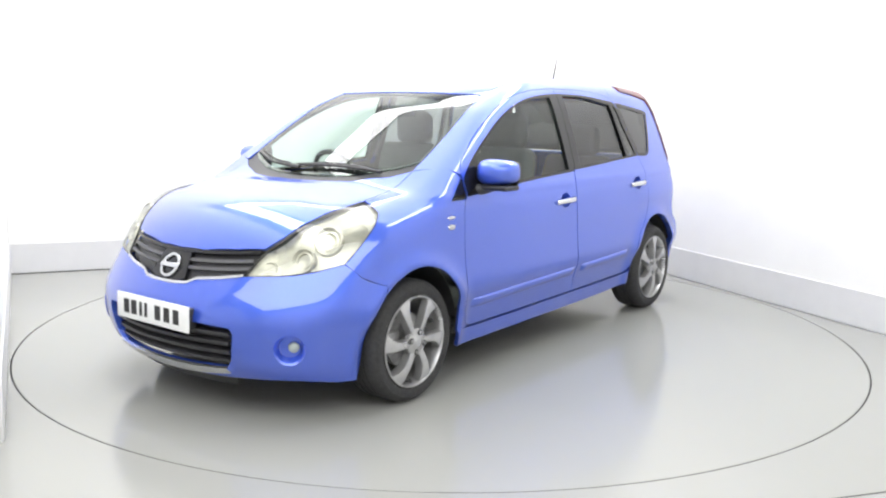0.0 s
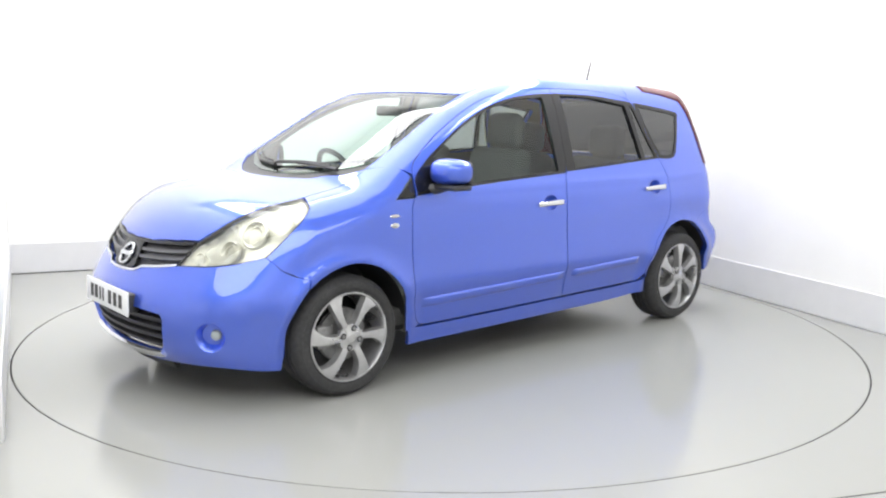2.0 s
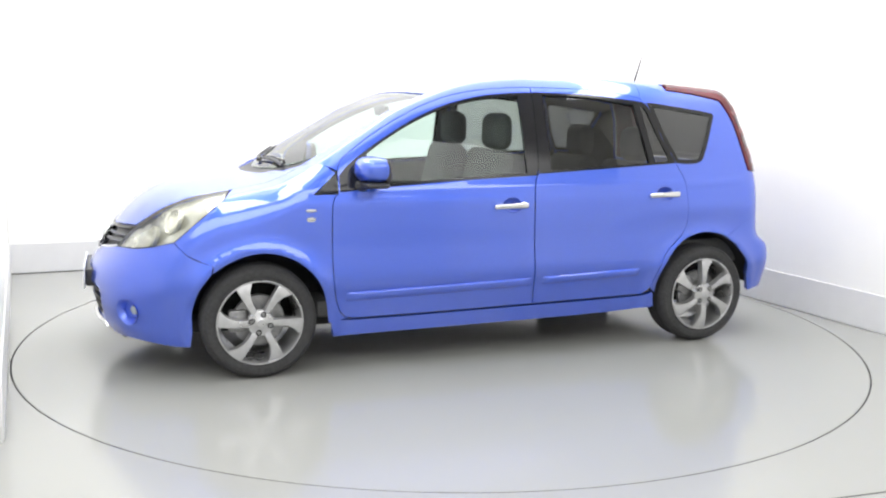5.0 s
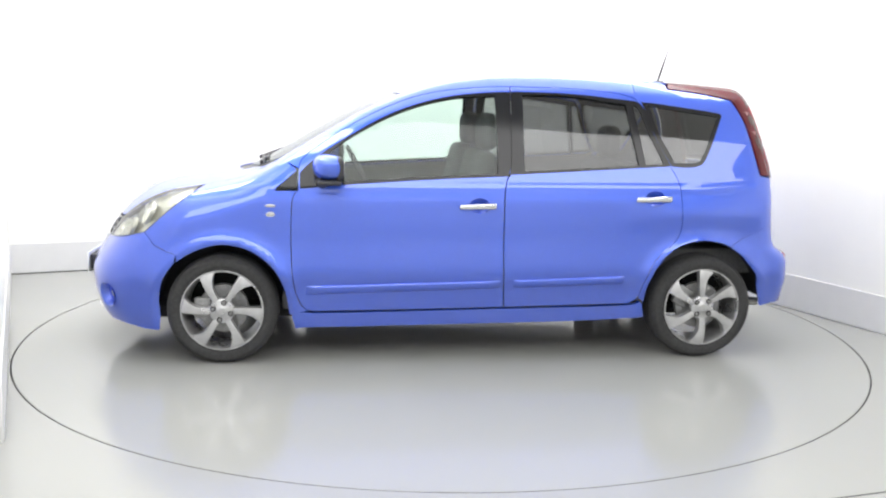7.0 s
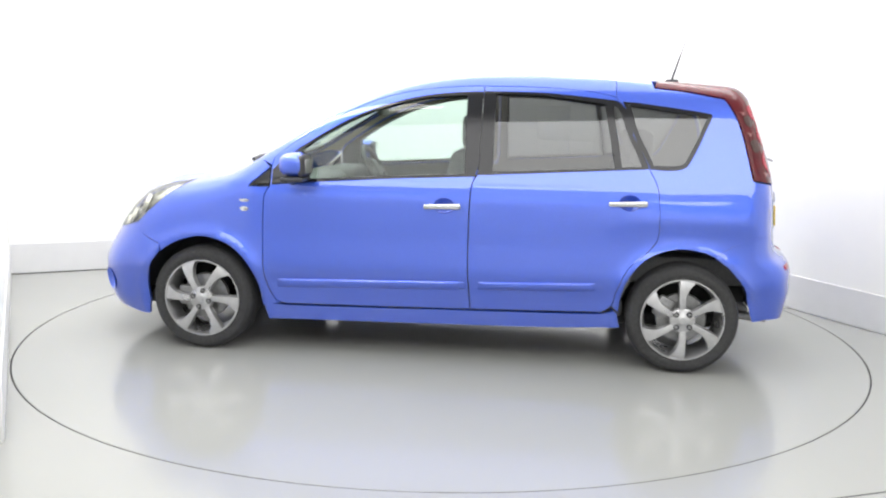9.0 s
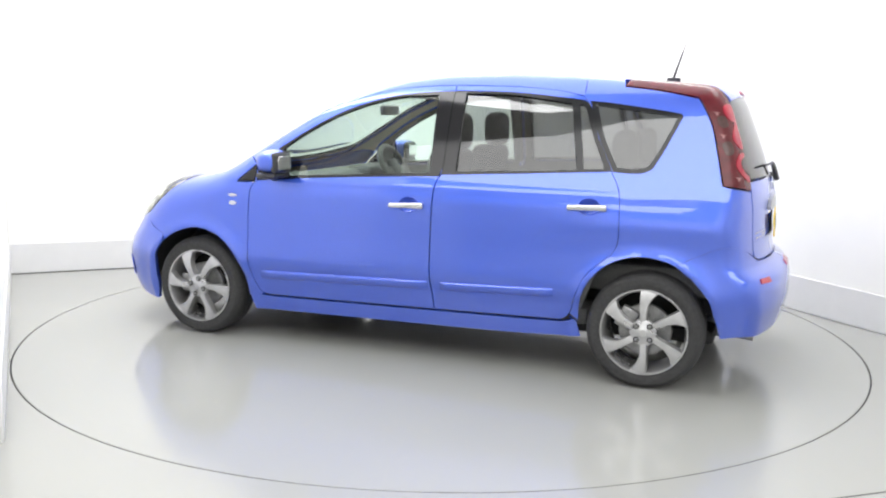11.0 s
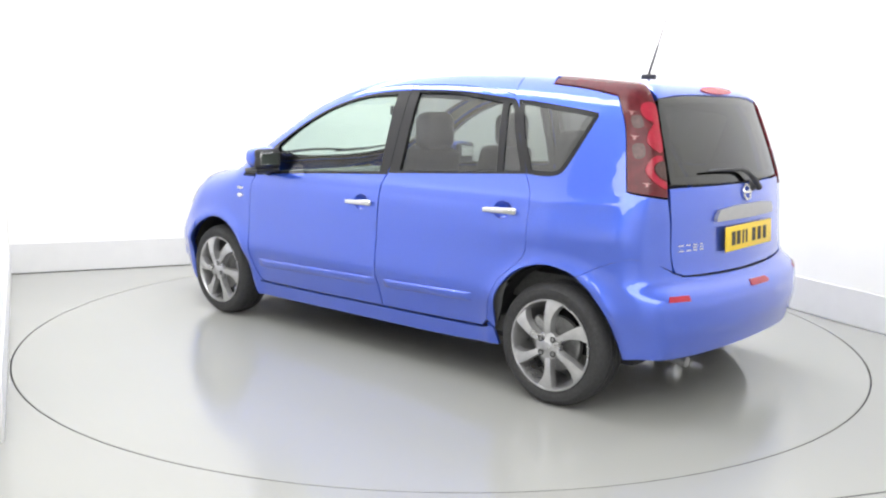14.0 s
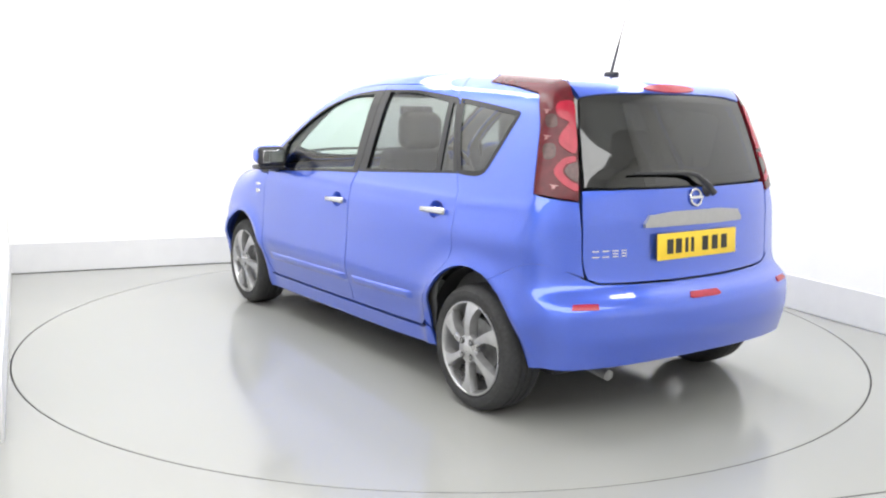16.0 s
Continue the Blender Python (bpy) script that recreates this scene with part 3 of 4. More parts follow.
    lens_piece("red_flank", ((0.04, 1.385), (0.40, 1.388), (0.52, 1.36), (0.44, 1.325), (0.20, 1.305), (0.30, 1.285), (0.42, 1.26), (0.48, 1.225), (0.34, 1.198), (0.12, 1.178), (0.03, 1.20), (0.03, 1.29)), RED, 0.0085, "bright red reflector")
    lens_piece("stop_ring", ((0.08, 1.165), (0.34, 1.160), (0.54, 1.125), (0.56, 1.095), (0.40, 1.060), (0.20, 1.035), (0.04, 1.025), (0.03, 1.052), (0.17, 1.063), (0.32, 1.086), (0.38, 1.108), (0.30, 1.135), (0.08, 1.145)), RED, 0.009, "curved red stop lamp band")
    lens_piece("turn_signal", ((0.03, 1.141), (0.25, 1.132), (0.33, 1.108), (0.26, 1.085), (0.12, 1.068), (0.03, 1.060)), SMOKE_LENS, 0.0085, "smoked clear signal lens")
    lens_piece("dark_cell", ((0.55, 1.335), (0.80, 1.33), (0.78, 1.285), (0.52, 1.29)), SMOKE_LENS, 0.0075, "smoked lamp cell")
    lens_piece("dark_cell", ((0.58, 1.215), (0.84, 1.21), (0.80, 1.155), (0.56, 1.165)), SMOKE_LENS, 0.0075, "smoked lamp cell")
    # small glints of the lens, put in as raised pieces of pale colour
    for u0, z0 in ((0.76, 1.350), (0.78, 1.244), (0.56, 1.046)):
        lens_piece("painted_glint", ((u0 - 0.11, z0 + 0.003), (u0 + 0.10, z0 + 0.007), (u0 + 0.02, z0 - 0.002), (u0 + 0.05, z0 - 0.012), (u0 - 0.03, z0 - 0.009), (u0 - 0.02, z0 - 0.001)), GLINT, 0.0088, "pale glint painted on the lamp", False)
    # headlamp
    h_line = np.concatenate([np.array([(1.949, 0.418, 0.634), (1.925, 0.432, 0.665), (1.90, 0.443, 0.695)]), top(*spline([(1.866, 0.457), (1.804, 0.503), (1.662, 0.567), (1.542, 0.599), (1.415, 0.609)], 0.03)),
                             LAMP_SIDE, LAMP_LOW])
    h_line = on(LAMP_FRONT, LAMP_FRONT.flat(h_line))
    head = panel("headlamp", LAMP_FRONT, h_line, LENS, car, off=0.004, gap=0.002, flange=0.01, step=0.03, label="clear slanted headlamp with pale reflectors", flip=flip)
    panel("reflector", LAMP_FRONT, h_line, REFLECTOR, head, off=-0.012, gap=0.001, flange=0, step=0.02, label="silvery reflector bowl", flip=flip, bulge=lambda P: -0.035 * np.exp(-((P[:, 0] - 1.78) ** 2 + (P[:, 2] - 0.74) ** 2) / 0.006) - 0.03 * np.exp(-((P[:, 0] - 1.60) ** 2 + (P[:, 2] - 0.79) ** 2) / 0.006))
    panel("lamp_edge", LAMP_FRONT, h_line, TRIM, head, [shrink(even(LAMP_FRONT.flat(h_line), 0.02), 0.0025)], off=0.001, gap=0.0, flange=0.012, step=0.02, label="dark lamp seal", flip=flip)
    for lx, lz, lr in ((1.80, 0.715, 0.05), (1.66, 0.77, 0.062), (1.88, 0.67, 0.032)):
        seat = on(LAMP_FRONT, LAMP_FRONT.flat(np.array([(lx, 0.62 if lx < 1.85 else 0.50, lz)])))[0]
        n_ = Vector(lean_of(seat[None])[0])
        bowl = lathe([(0.0, -0.012), (lr * 0.55, -0.006), (lr * 0.62, 0.004), (lr * 0.8, 0.0), (lr, 0.012), (lr * 1.08, 0.008), (lr * 1.08, -0.01)], 26, "z")
        bowl.transform(Matrix.Translation(Vector(seat) - n_ * 0.026) @ n_.lerp(Vector((1, 0, 0)), 0.4).to_track_quat("Z", "Y").to_matrix().to_4x4())
        if flip:
            bowl.transform(Matrix.Diagonal((1, -1, 1, 1)))
        part("projector", bowl, REFLECTOR, head, "round lamp bowl")
    # front fog lamp in its cup
    fc = on(NOSE_ROUND, NOSE_ROUND.flat(np.array([(1.915, 0.655, 0.345)])))[0]
    n_ = Vector(lean_of(fc[None])[0])
    cup = lathe([(0.068, 0.002), (0.06, -0.004), (0.047, -0.036), (0.0, -0.038)], 32, "z")
    lens = lathe([(0.0, -0.020), (0.013, -0.021), (0.022, -0.026), (0.025, -0.034)], 28, "z")
    lens.transform(Matrix.Translation((0.016, 0, 0)))
    m = Matrix.Translation(fc) @ n_.to_track_quat("Z", "Y").to_matrix().to_4x4()
    for b_, nm, mt, lb in ((cup, "fog_lamp_cup", PAINT, ""), (lens, "fog_lamp", BULB, "round clear fog lamp")):
        b_.transform(m)
        if flip:
            b_.transform(Matrix.Diagonal((1, -1, 1, 1)))
        part(nm, b_, mt, car, lb)
    # wheel housing
    for wx in (WHEEL_X, -WHEEL_X):
        house = lathe([(0.372, 0.0), (0.365, -0.28), (0.0, -0.28)], 40)
        house.transform(Matrix.Translation((wx - 0.005, 0.785 if wx > 0 else 0.795, 0.285)))
        if flip:
            house.transform(Matrix.Diagonal((1, -1, 1, 1)))
        bmesh.ops.bisect_plane(house, geom=house.verts[:] + house.edges[:] + house.faces[:], plane_co=(0, 0, 0.33), plane_no=(0, 0, -1), clear_outer=True)
        part("wheel_housing", house, DARK_GAP, car, "black wheel arch liner")

# bonnet, cowl, windscreen, roof
BONNET = mirrored([(1.962, 0, 0), (1.952, 0.155, 0), (1.905, 0.34, 0), (1.862, 0.452, 0), (1.802, 0.498, 0), (1.66, 0.562, 0), (1.54, 0.594, 0), (1.40, 0.604, 0), (1.05, 0.602, 0), (1.12, 0.52, 0), (1.22, 0.34, 0), (1.27, 0.17, 0), (1.285, 0, 0)])[:, :2]
bonnet = panel("bonnet", Top, BONNET, PAINT, car, step=0.028, gap=0.0015, bulge=lambda P: 0.006 * np.exp(-((np.abs(P[:, 1]) - 0.36 - 0.1 * (1.9 - P[:, 0])) / 0.04) ** 2))
COWL = mirrored([(1.285, 0, 0), (1.27, 0.17, 0), (1.22, 0.34, 0), (1.12, 0.52, 0), (1.05, 0.602, 0), (0.985, 0.600, 0), (1.05, 0.52, 0), (1.15, 0.34, 0), (1.20, 0.17, 0), (1.215, 0, 0)])[:, :2]
panel("cowl", Top, COWL, TRIM, car, off=-0.008, gap=-0.002, step=0.03, label="black scuttle panel")
SCREEN = mirrored([(1.215, 0, 0), (1.20, 0.17, 0), (1.15, 0.34, 0), (1.05, 0.52, 0), (0.985, 0.600, 0), (0.88, 0.598, 0), (0.704, 0.583, 0), (0.53, 0.560, 0), (0.366, 0.523, 0), (0.383, 0.33, 0), (0.392, 0, 0)])[:, :2]
screen = panel("windscreen", Top, SCREEN, CLEAR, car, off=-0.002, gap=0.003, flange=0.004, step=0.04, label="clear laminated windscreen")
panel("screen_band", Top, SCREEN, PIANO, screen, [shrink(even(SCREEN, 0.03), 0.020)], off=-0.006, gap=0.0, flange=0.01, label="black band round the windscreen")
ROOF = mirrored([(0.385, 0, 0), (0.376, 0.33, 0), (0.358, 0.520, 0), (0.1, 0.530, 0), (-0.4, 0.538, 0), (-0.9, 0.543, 0), (-1.12, 0.543, 0), (-1.30, 0.535, 0), (-1.44, 0.521, 0), (-1.45, 0, 0)])[:, :2]
panel("roof", Top, ROOF, PAINT, car, step=0.04)
panel("headlining", Top, ROOF, LINING, car, off=-0.04, gap=0.03, flange=0, step=0.08, label="pale cloth headlining")
# front end
B_TOP = [*FENDER_SEAM, *LAMP_LOW, (2.018, 0.196, 0.606), (2.036, 0.13, 0.584), (2.046, 0.06, 0.578)]
B_LOW = [(2.03, 0.06, 0.186), (2.02, 0.2, 0.187), (1.99, 0.36, 0.190), (1.906, 0.603, 0.200), (1.80, 0.69, 0.19), (1.707, 0.742, 0.175), (1.63, 0.77, 0.175)]
B_ARCH = [(1.625, 0.79, 0.25), (1.622, 0.804, 0.356), (1.591, 0.828, 0.452), (1.555, 0.838, 0.51), (1.527, 0.842, 0.546)]


half_low = np.concatenate([spline(NOSE_ROUND.flat(np.array(r, float)), 0.03) for r in (B_TOP,)])
arch_low = np.concatenate([spline(NOSE_ROUND.flat(np.array(r, float)), 0.03) for r in (B_LOW, B_ARCH)])
bumper_line = np.concatenate([half_low, half_low[::-1] * (-1, 1), (arch_low[::-1] * (-1, 1)), arch_low])
GRILLE_LOW = np.array([(y, z) for y, z in [(-0.44, 0.398), (-0.425, 0.425), (-0.25, 0.432), (0, 0.434), (0.25, 0.432), (0.425, 0.425), (0.44, 0.398), (0.415, 0.28), (0.375, 0.232), (0.2, 0.222), (0, 0.219), (-0.2, 0.222), (-0.375, 0.232), (-0.415, 0.28)]])


def nose_flat(yz):
    p = meet(np.stack([np.full(len(yz), 3.0), yz[:, 0], yz[:, 1]], 1), np.tile((-1.0, 0, 0), (len(yz), 1)))
    return NOSE_ROUND.flat(p)


def tail_flat(yz):
    yz = np.array(yz, float)
    p = meet(np.stack([np.full(len(yz), -3.0), yz[:, 0], yz[:, 1]], 1), np.tile((1.0, 0, 0), (len(yz), 1)))
    return TAIL_ROUND.flat(p)


fog_holes = []
for s in (1, -1):
    c0 = NOSE_ROUND.flat(on(NOSE_ROUND, NOSE_ROUND.flat(np.array([(1.915, 0.655 * s, 0.345)]))))[0]
    fog_holes.append(np.array([c0 + np.array((0.058 * math.cos(a), 0.060 * math.sin(a))) for a in np.linspace(0, 2 * math.pi, 28, endpoint=False)]))
bumper = panel("front_bumper", NOSE_ROUND, bumper_line, PAINT, car, [nose_flat(GRILLE_LOW), *fog_holes], step=0.018, flange=0.03, gap=0.0012,
               bulge=lambda P: 0.006 / (1 + np.exp((P[:, 2] - 0.50 - 0.7 * np.maximum(0, np.abs(P[:, 1]) - 0.60)) / 0.009)) * np.clip((np.abs(P[:, 1]) - 0.30) / 0.1, 0, 1) * np.clip((0.76 - np.abs(P[:, 1])) / 0.12, 0, 1) * np.clip((P[:, 2] - 0.30) / 0.15, 0, 1))
panel("lower_grille_back", NOSE_ROUND, nose_flat(GRILLE_LOW * (1.03, 1.0)), DARK_GAP, bumper, off=-0.06, gap=-0.02, flange=0, step=0.06, label="dark air intake")
for z0 in (0.262, 0.305, 0.348, 0.391):
    w = 0.395 + 0.12 * (z0 - 0.26)
    line = np.array([(y, z0 - 0.008) for y in np.linspace(-w, w, 30)] + [(y, z0 + 0.008) for y in np.linspace(w, -w, 30)])
    panel("grille_slat", NOSE_ROUND, nose_flat(line), TRIM, bumper, off=-0.018, gap=0, flange=0.03, step=0.04, label="black intake slat")
line = np.array([(y, 0.196 + 0.028 * (abs(y) / 0.4) ** 3) for y in np.linspace(-0.40, 0.40, 30)] + [(y, 0.234 + 0.012 * (abs(y) / 0.4) ** 3) for y in np.linspace(0.385, -0.385, 30)])
panel("lip_strip", NOSE_ROUND, nose_flat(line), CHROME, bumper, off=0.009, gap=0, flange=0.015, step=0.015, label="silver strip under the intake")
chin = np.array([(y, 0.125) for y in np.linspace(-0.34, 0.34, 20)] + [(y, 0.200) for y in np.linspace(0.40, -0.40, 20)])
panel("chin", NOSE_ROUND, nose_flat(chin), TRIM, bumper, off=-0.012, gap=0, flange=0.03, step=0.05, label="black lower lip")
U_GRILLE = np.array([(0, 0.712), (0.16, 0.713), (0.30, 0.720), (0.447, 0.735), (0.428, 0.69), (0.414, 0.640), (0.30, 0.622), (0.19, 0.610), (0.14, 0.588), (0.07, 0.583), (0, 0.582)])
u_line = np.concatenate([U_GRILLE, (U_GRILLE * (-1, 1))[::-1][1:-1]])
grille = panel("grille", NOSE_ROUND, nose_flat(u_line), TRIM, car, off=-0.022, gap=0.0, flange=0.0, step=0.03, label="black two-slat grille with a round emblem")
top_line = np.array([(y, 0.703 + 0.022 * (abs(y) / 0.44) ** 2) for y in np.linspace(-0.44, 0.44, 34)] + [(y, 0.716 + 0.022 * (abs(y) / 0.44) ** 2) for y in np.linspace(0.445, -0.445, 34)])
panel("grille_rim", NOSE_ROUND, nose_flat(top_line), PIANO, grille, off=0.003, gap=0, flange=0.02, step=0.012)
for z0 in (0.645, 0.676):
    for s in (1, -1):
        ys = np.linspace(0.075, 0.425, 16)
        line = np.array([(s * y, z0 - 0.006 + 0.02 * (y / 0.42) ** 2) for y in ys] + [(s * y, z0 + 0.007 + 0.02 * (y / 0.42) ** 2) for y in ys[::-1]])
        panel("grille_slat", NOSE_ROUND, nose_flat(line), SLAT, grille, off=-0.004, gap=0, flange=0.02, step=0.012)
# added chrome strip stands in for the highlight on the bumper's top edge
low = U_GRILLE[5:] + np.array((0.0, 0.001))
low = np.concatenate([low, (low * (-1, 1))[::-1][1:]])
under = np.concatenate([low, (low - np.array((0.0, 0.011)))[::-1]])
panel("grille_highlight", NOSE_ROUND, nose_flat(under), CHROME, grille, off=0.004, gap=0, flange=0.012, step=0.012, label="slim chrome strip in place of the bumper edge's highlight")
badge_back = np.array([(-0.09, 0.705), (0.09, 0.705), (0.12, 0.60), (0.07, 0.588), (-0.07, 0.588), (-0.12, 0.60)])
panel("emblem_plate", NOSE_ROUND, nose_flat(badge_back), PIANO, grille, off=0.0, gap=0, flange=0.02, step=0.03)


def emblem(parent, at, out, r):
    """A chrome ring with a bar across it."""
    bm = bmesh.new()
    n, k = 36, 8
    rings = [[bm.verts.new(((r + 0.14 * r * math.cos(b)) * math.cos(a), (r + 0.14 * r * math.cos(b)) * math.sin(a), 0.12 * r * math.sin(b) + 0.003)) for b in np.linspace(0, 2 * math.pi, k, endpoint=False)]
             for a in np.linspace(0, 2 * math.pi, n, endpoint=False)]
    for i in range(n):
        for j in range(k):
            bm.faces.new((rings[i][j], rings[(i + 1) % n][j], rings[(i + 1) % n][(j + 1) % k], rings[i][(j + 1) % k]))
    block(-1.2 * r, 1.2 * r, -0.2 * r, 0.2 * r, 0, 0.01, 0.002, 1, bm)
    up = Vector((0, 0, 1))
    x = up.cross(out).normalized()
    m = Matrix((x, out.cross(x), out)).transposed().to_4x4()
    bm.transform(Matrix.Translation(at) @ m)
    part("emblem", bm, CHROME, parent, "chrome ring emblem")


spot = meet(np.array([(3.0, 0, 0.642)]), np.array([(-1.0, 0, 0)]))[0]
emblem(grille, Vector(spot) + Vector((0.004, 0, 0)), Vector(lean_of(spot[None])[0]), 0.052)


def plate(name, mat, parent, x, z, out, wide, high, label):
    """A number plate; its characters are plain bars."""
    bm = block(-wide / 2, wide / 2, -high / 2, high / 2, 0, 0.008, 0.0025, 2)
    up = Vector((0, 0, 1))
    across = up.cross(out).normalized()
    m = Matrix.Translation((x, 0, z)) @ Matrix((across, out.cross(across), out)).transposed().to_4x4()
    bm.transform(m)
    p = part(name, bm, mat, parent, label)
    for i, u in enumerate((-0.185, -0.13, -0.078, -0.04, 0.045, 0.11, 0.175)):
        w_ = 0.010 if i in (2, 3) else 0.02
        b = block(u - w_, u + w_, -0.032, 0.032, 0.0082, 0.0092)
        b.transform(m)
        part("bar", b, INK, p)
    return p


plate("number_plate", WHITE_PLATE, bumper, 2.117, 0.447, Vector((1, 0, 0.02)).normalized(), 0.52, 0.115, "white front plate with dark bars")
part("plate_mount", block(2.06, 2.116, -0.24, 0.24, 0.40, 0.49, 0.01), TRIM, bumper)

# tail
R_TOP = [(-1.434, 0.848, 0.627), (-1.55, 0.825, 0.688), (-1.66, 0.78, 0.731), (-1.74, 0.66, 0.696), (-1.776, 0.60, 0.66), (-1.80, 0.55, 0.640), (-1.853, 0.29, 0.630), (-1.87, 0.06, 0.628)]
R_LOW = [(-1.93, 0.06, 0.31), (-1.92, 0.3, 0.305), (-1.85, 0.569, 0.297), (-1.72, 0.767, 0.295), (-1.655, 0.79, 0.285)]
R_ARCH = [(-1.63, 0.80, 0.36), (-1.58, 0.826, 0.477), (-1.505, 0.842, 0.574)]
upper = spline(TAIL_ROUND.flat(np.array(R_TOP)), 0.03)
lower = np.concatenate([spline(TAIL_ROUND.flat(np.array(r)), 0.03) for r in (R_LOW, R_ARCH)])
rear_line = np.concatenate([upper, upper[::-1] * (-1, 1), lower[::-1] * (-1, 1), lower])
rear_bumper = panel("rear_bumper", TAIL_ROUND, rear_line, PAINT, car, step=0.022, flange=0.04, gap=0.001)
for s in (1, -1):
    line = np.array([(0.715, 0.553), (0.60, 0.550), (0.595, 0.572), (0.70, 0.574)]) * (s, 1)
    panel("reflector_strip", TAIL_ROUND, tail_flat(line), RED, rear_bumper, off=0.004, gap=0, flange=0.006, step=0.02, label="small red reflector")
panel("rear_fog_lamp", TAIL_ROUND, tail_flat([(0.12, 0.566), (0.10, 0.560), (-0.06, 0.558), (-0.085, 0.564), (-0.07, 0.582), (0.10, 0.585)]), RED, rear_bumper, off=0.004, gap=0, flange=0.006, step=0.02, label="small red fog lamp")
HATCH = [(-1.73, 0.597, 1.028), (-1.738, 0.602, 0.978), (-1.755, 0.606, 0.85), (-1.759, 0.604, 0.735), (-1.775, 0.585, 0.66), (-1.80, 0.54, 0.644), (-1.853, 0.29, 0.637), (-1.872, 0.05, 0.635)]
right = spline(TAIL_ROUND.flat(np.array(HATCH)), 0.03)
tailgate = panel("tailgate", TAIL_ROUND, np.concatenate([right, right[::-1] * (-1, 1), tail_flat([(y, 1.030) for y in np.linspace(-0.56, 0.56, 16)])]), PAINT, car, step=0.03, label="blue tailgate")
GLASS_R = tail_flat([(-0.588, 1.040), (-0.3, 1.036), (0, 1.035), (0.3, 1.036), (0.588, 1.040), (0.575, 1.15), (0.555, 1.28), (0.525, 1.405), (0.49, 1.425), (0.25, 1.434), (0, 1.437), (-0.25, 1.434), (-0.49, 1.425), (-0.525, 1.405), (-0.555, 1.28), (-0.575, 1.15)])
rear_glass = panel("rear_window", TAIL_ROUND, GLASS_R, DARK_GLASS, tailgate, off=-0.001, gap=0.002, flange=0.006, step=0.05, label="smoked rear window")
panel("rear_window_band", TAIL_ROUND, GLASS_R, PIANO, rear_glass, [shrink(even(GLASS_R, 0.03), 0.035)], off=-0.006, gap=0.0, flange=0.01, label="black band round the glass")
SPOIL = np.concatenate([on(TAIL_ROUND, tail_flat([(y, 1.433 - 0.02 * (y / 0.5) ** 4) for y in np.linspace(-0.524, 0.524, 26)])), top(*[(-1.459, y) for y in np.linspace(0.519, -0.519, 26)])])
spoiler = panel("roof_spoiler", Round(-0.9, 0.9, -1), SPOIL, PAINT, car, off=0.006, gap=0.001, flange=0.025, step=0.02)
STOP = tail_flat([(0.165 * math.cos(a), 1.452 + 0.016 * math.sin(a)) for a in np.linspace(0, 2 * math.pi, 28, endpoint=False)])
panel("stop_lamp", TAIL_ROUND, STOP, RED, spoiler, off=0.012, gap=0, flange=0.02, step=0.02, label="red high-level stop lamp")
# chrome bar, plate, emblem, badge marks, wiper
bar = tail_flat([(-0.315, 0.868), (0.315, 0.868), (0.318, 0.885), (0.29, 0.918), (0.15, 0.930), (-0.15, 0.930), (-0.29, 0.918), (-0.318, 0.885)])
panel("chrome_bar", TAIL_ROUND, bar, SILVER, tailgate, off=0.018, gap=0, flange=0.022, step=0.025, label="broad chrome grip bar")
plate("number_plate", YELLOW, tailgate, -1.852, 0.782, Vector((-1, 0, 0.06)).normalized(), 0.52, 0.115, "yellow rear plate with dark bars")
spot = meet(np.array([(-3.0, 0, 0.985)]), np.array([(1.0, 0, 0)]))[0]
emblem(tailgate, Vector(spot) + Vector((-0.004, 0, 0)), Vector(lean_of(spot[None])[0]), 0.036)
for i, (u, w_) in enumerate(((0.553, 0.016), (0.506, 0.016), (0.460, 0.015), (0.417, 0.013))):
    for dz in ((-0.012, 0.012) if i in (0, 1) else (-0.012, 0.0, 0.012)):
        panel("badge_mark", TAIL_ROUND, tail_flat([(u - w_, 0.765 + dz - 0.0024), (u + w_, 0.765 + dz - 0.0024), (u + w_, 0.765 + dz + 0.0024), (u - w_, 0.765 + dz + 0.0024)]), CHROME, tailgate, off=0.004, gap=0, flange=0.005, step=0.03)
hub = meet(np.array([(-3.0, -0.085, 1.012)]), np.array([(1.0, 0, 0)]))[0]
wiper = lathe([(0.0, 0.03), (0.018, 0.028), (0.03, 0.0), (0.0, -0.002)], 20, "z")
wiper.transform(Matrix.Translation(hub) @ Vector((-1, 0, 0.3)).to_track_quat("Z", "Y").to_matrix().to_4x4())
wiper_arm = part("rear_wiper", wiper, TRIM, tailgate, "black rear wiper")
run = [meet(np.array([(-3.0, y, z)]), np.array([(1.0, 0, 0)]))[0] + np.array((-0.03, 0, 0)) for y, z in ((-0.10, 1.0), (-0.06, 1.045), (0.0, 1.083), (0.06, 1.094), (0.2, 1.098), (0.36, 1.098))]
part("wiper_arm", tube(run[:4], 0.016, 8, 0.010), TRIM, wiper_arm)
part("wiper_blade", tube(run[2:], 0.009, 8, 0.005), TRIM, wiper_arm)
# front wipers
for pts in ([(1.12, 0.46), (1.13, 0.2), (1.155, -0.12)], [(1.17, -0.06), (1.125, -0.3), (1.02, -0.53)]):
    P = top(*spline(pts, 0.05)) + np.array((0, 0, 0.014))
    arm = part("wiper", tube(P, 0.011, 8, 0.006), TRIM, car, "black windscreen wiper")
    part("wiper_blade", tube(P[2:] + np.array((-0.03, 0.0, 0.006)), 0.007, 8, 0.004), TRIM, arm)
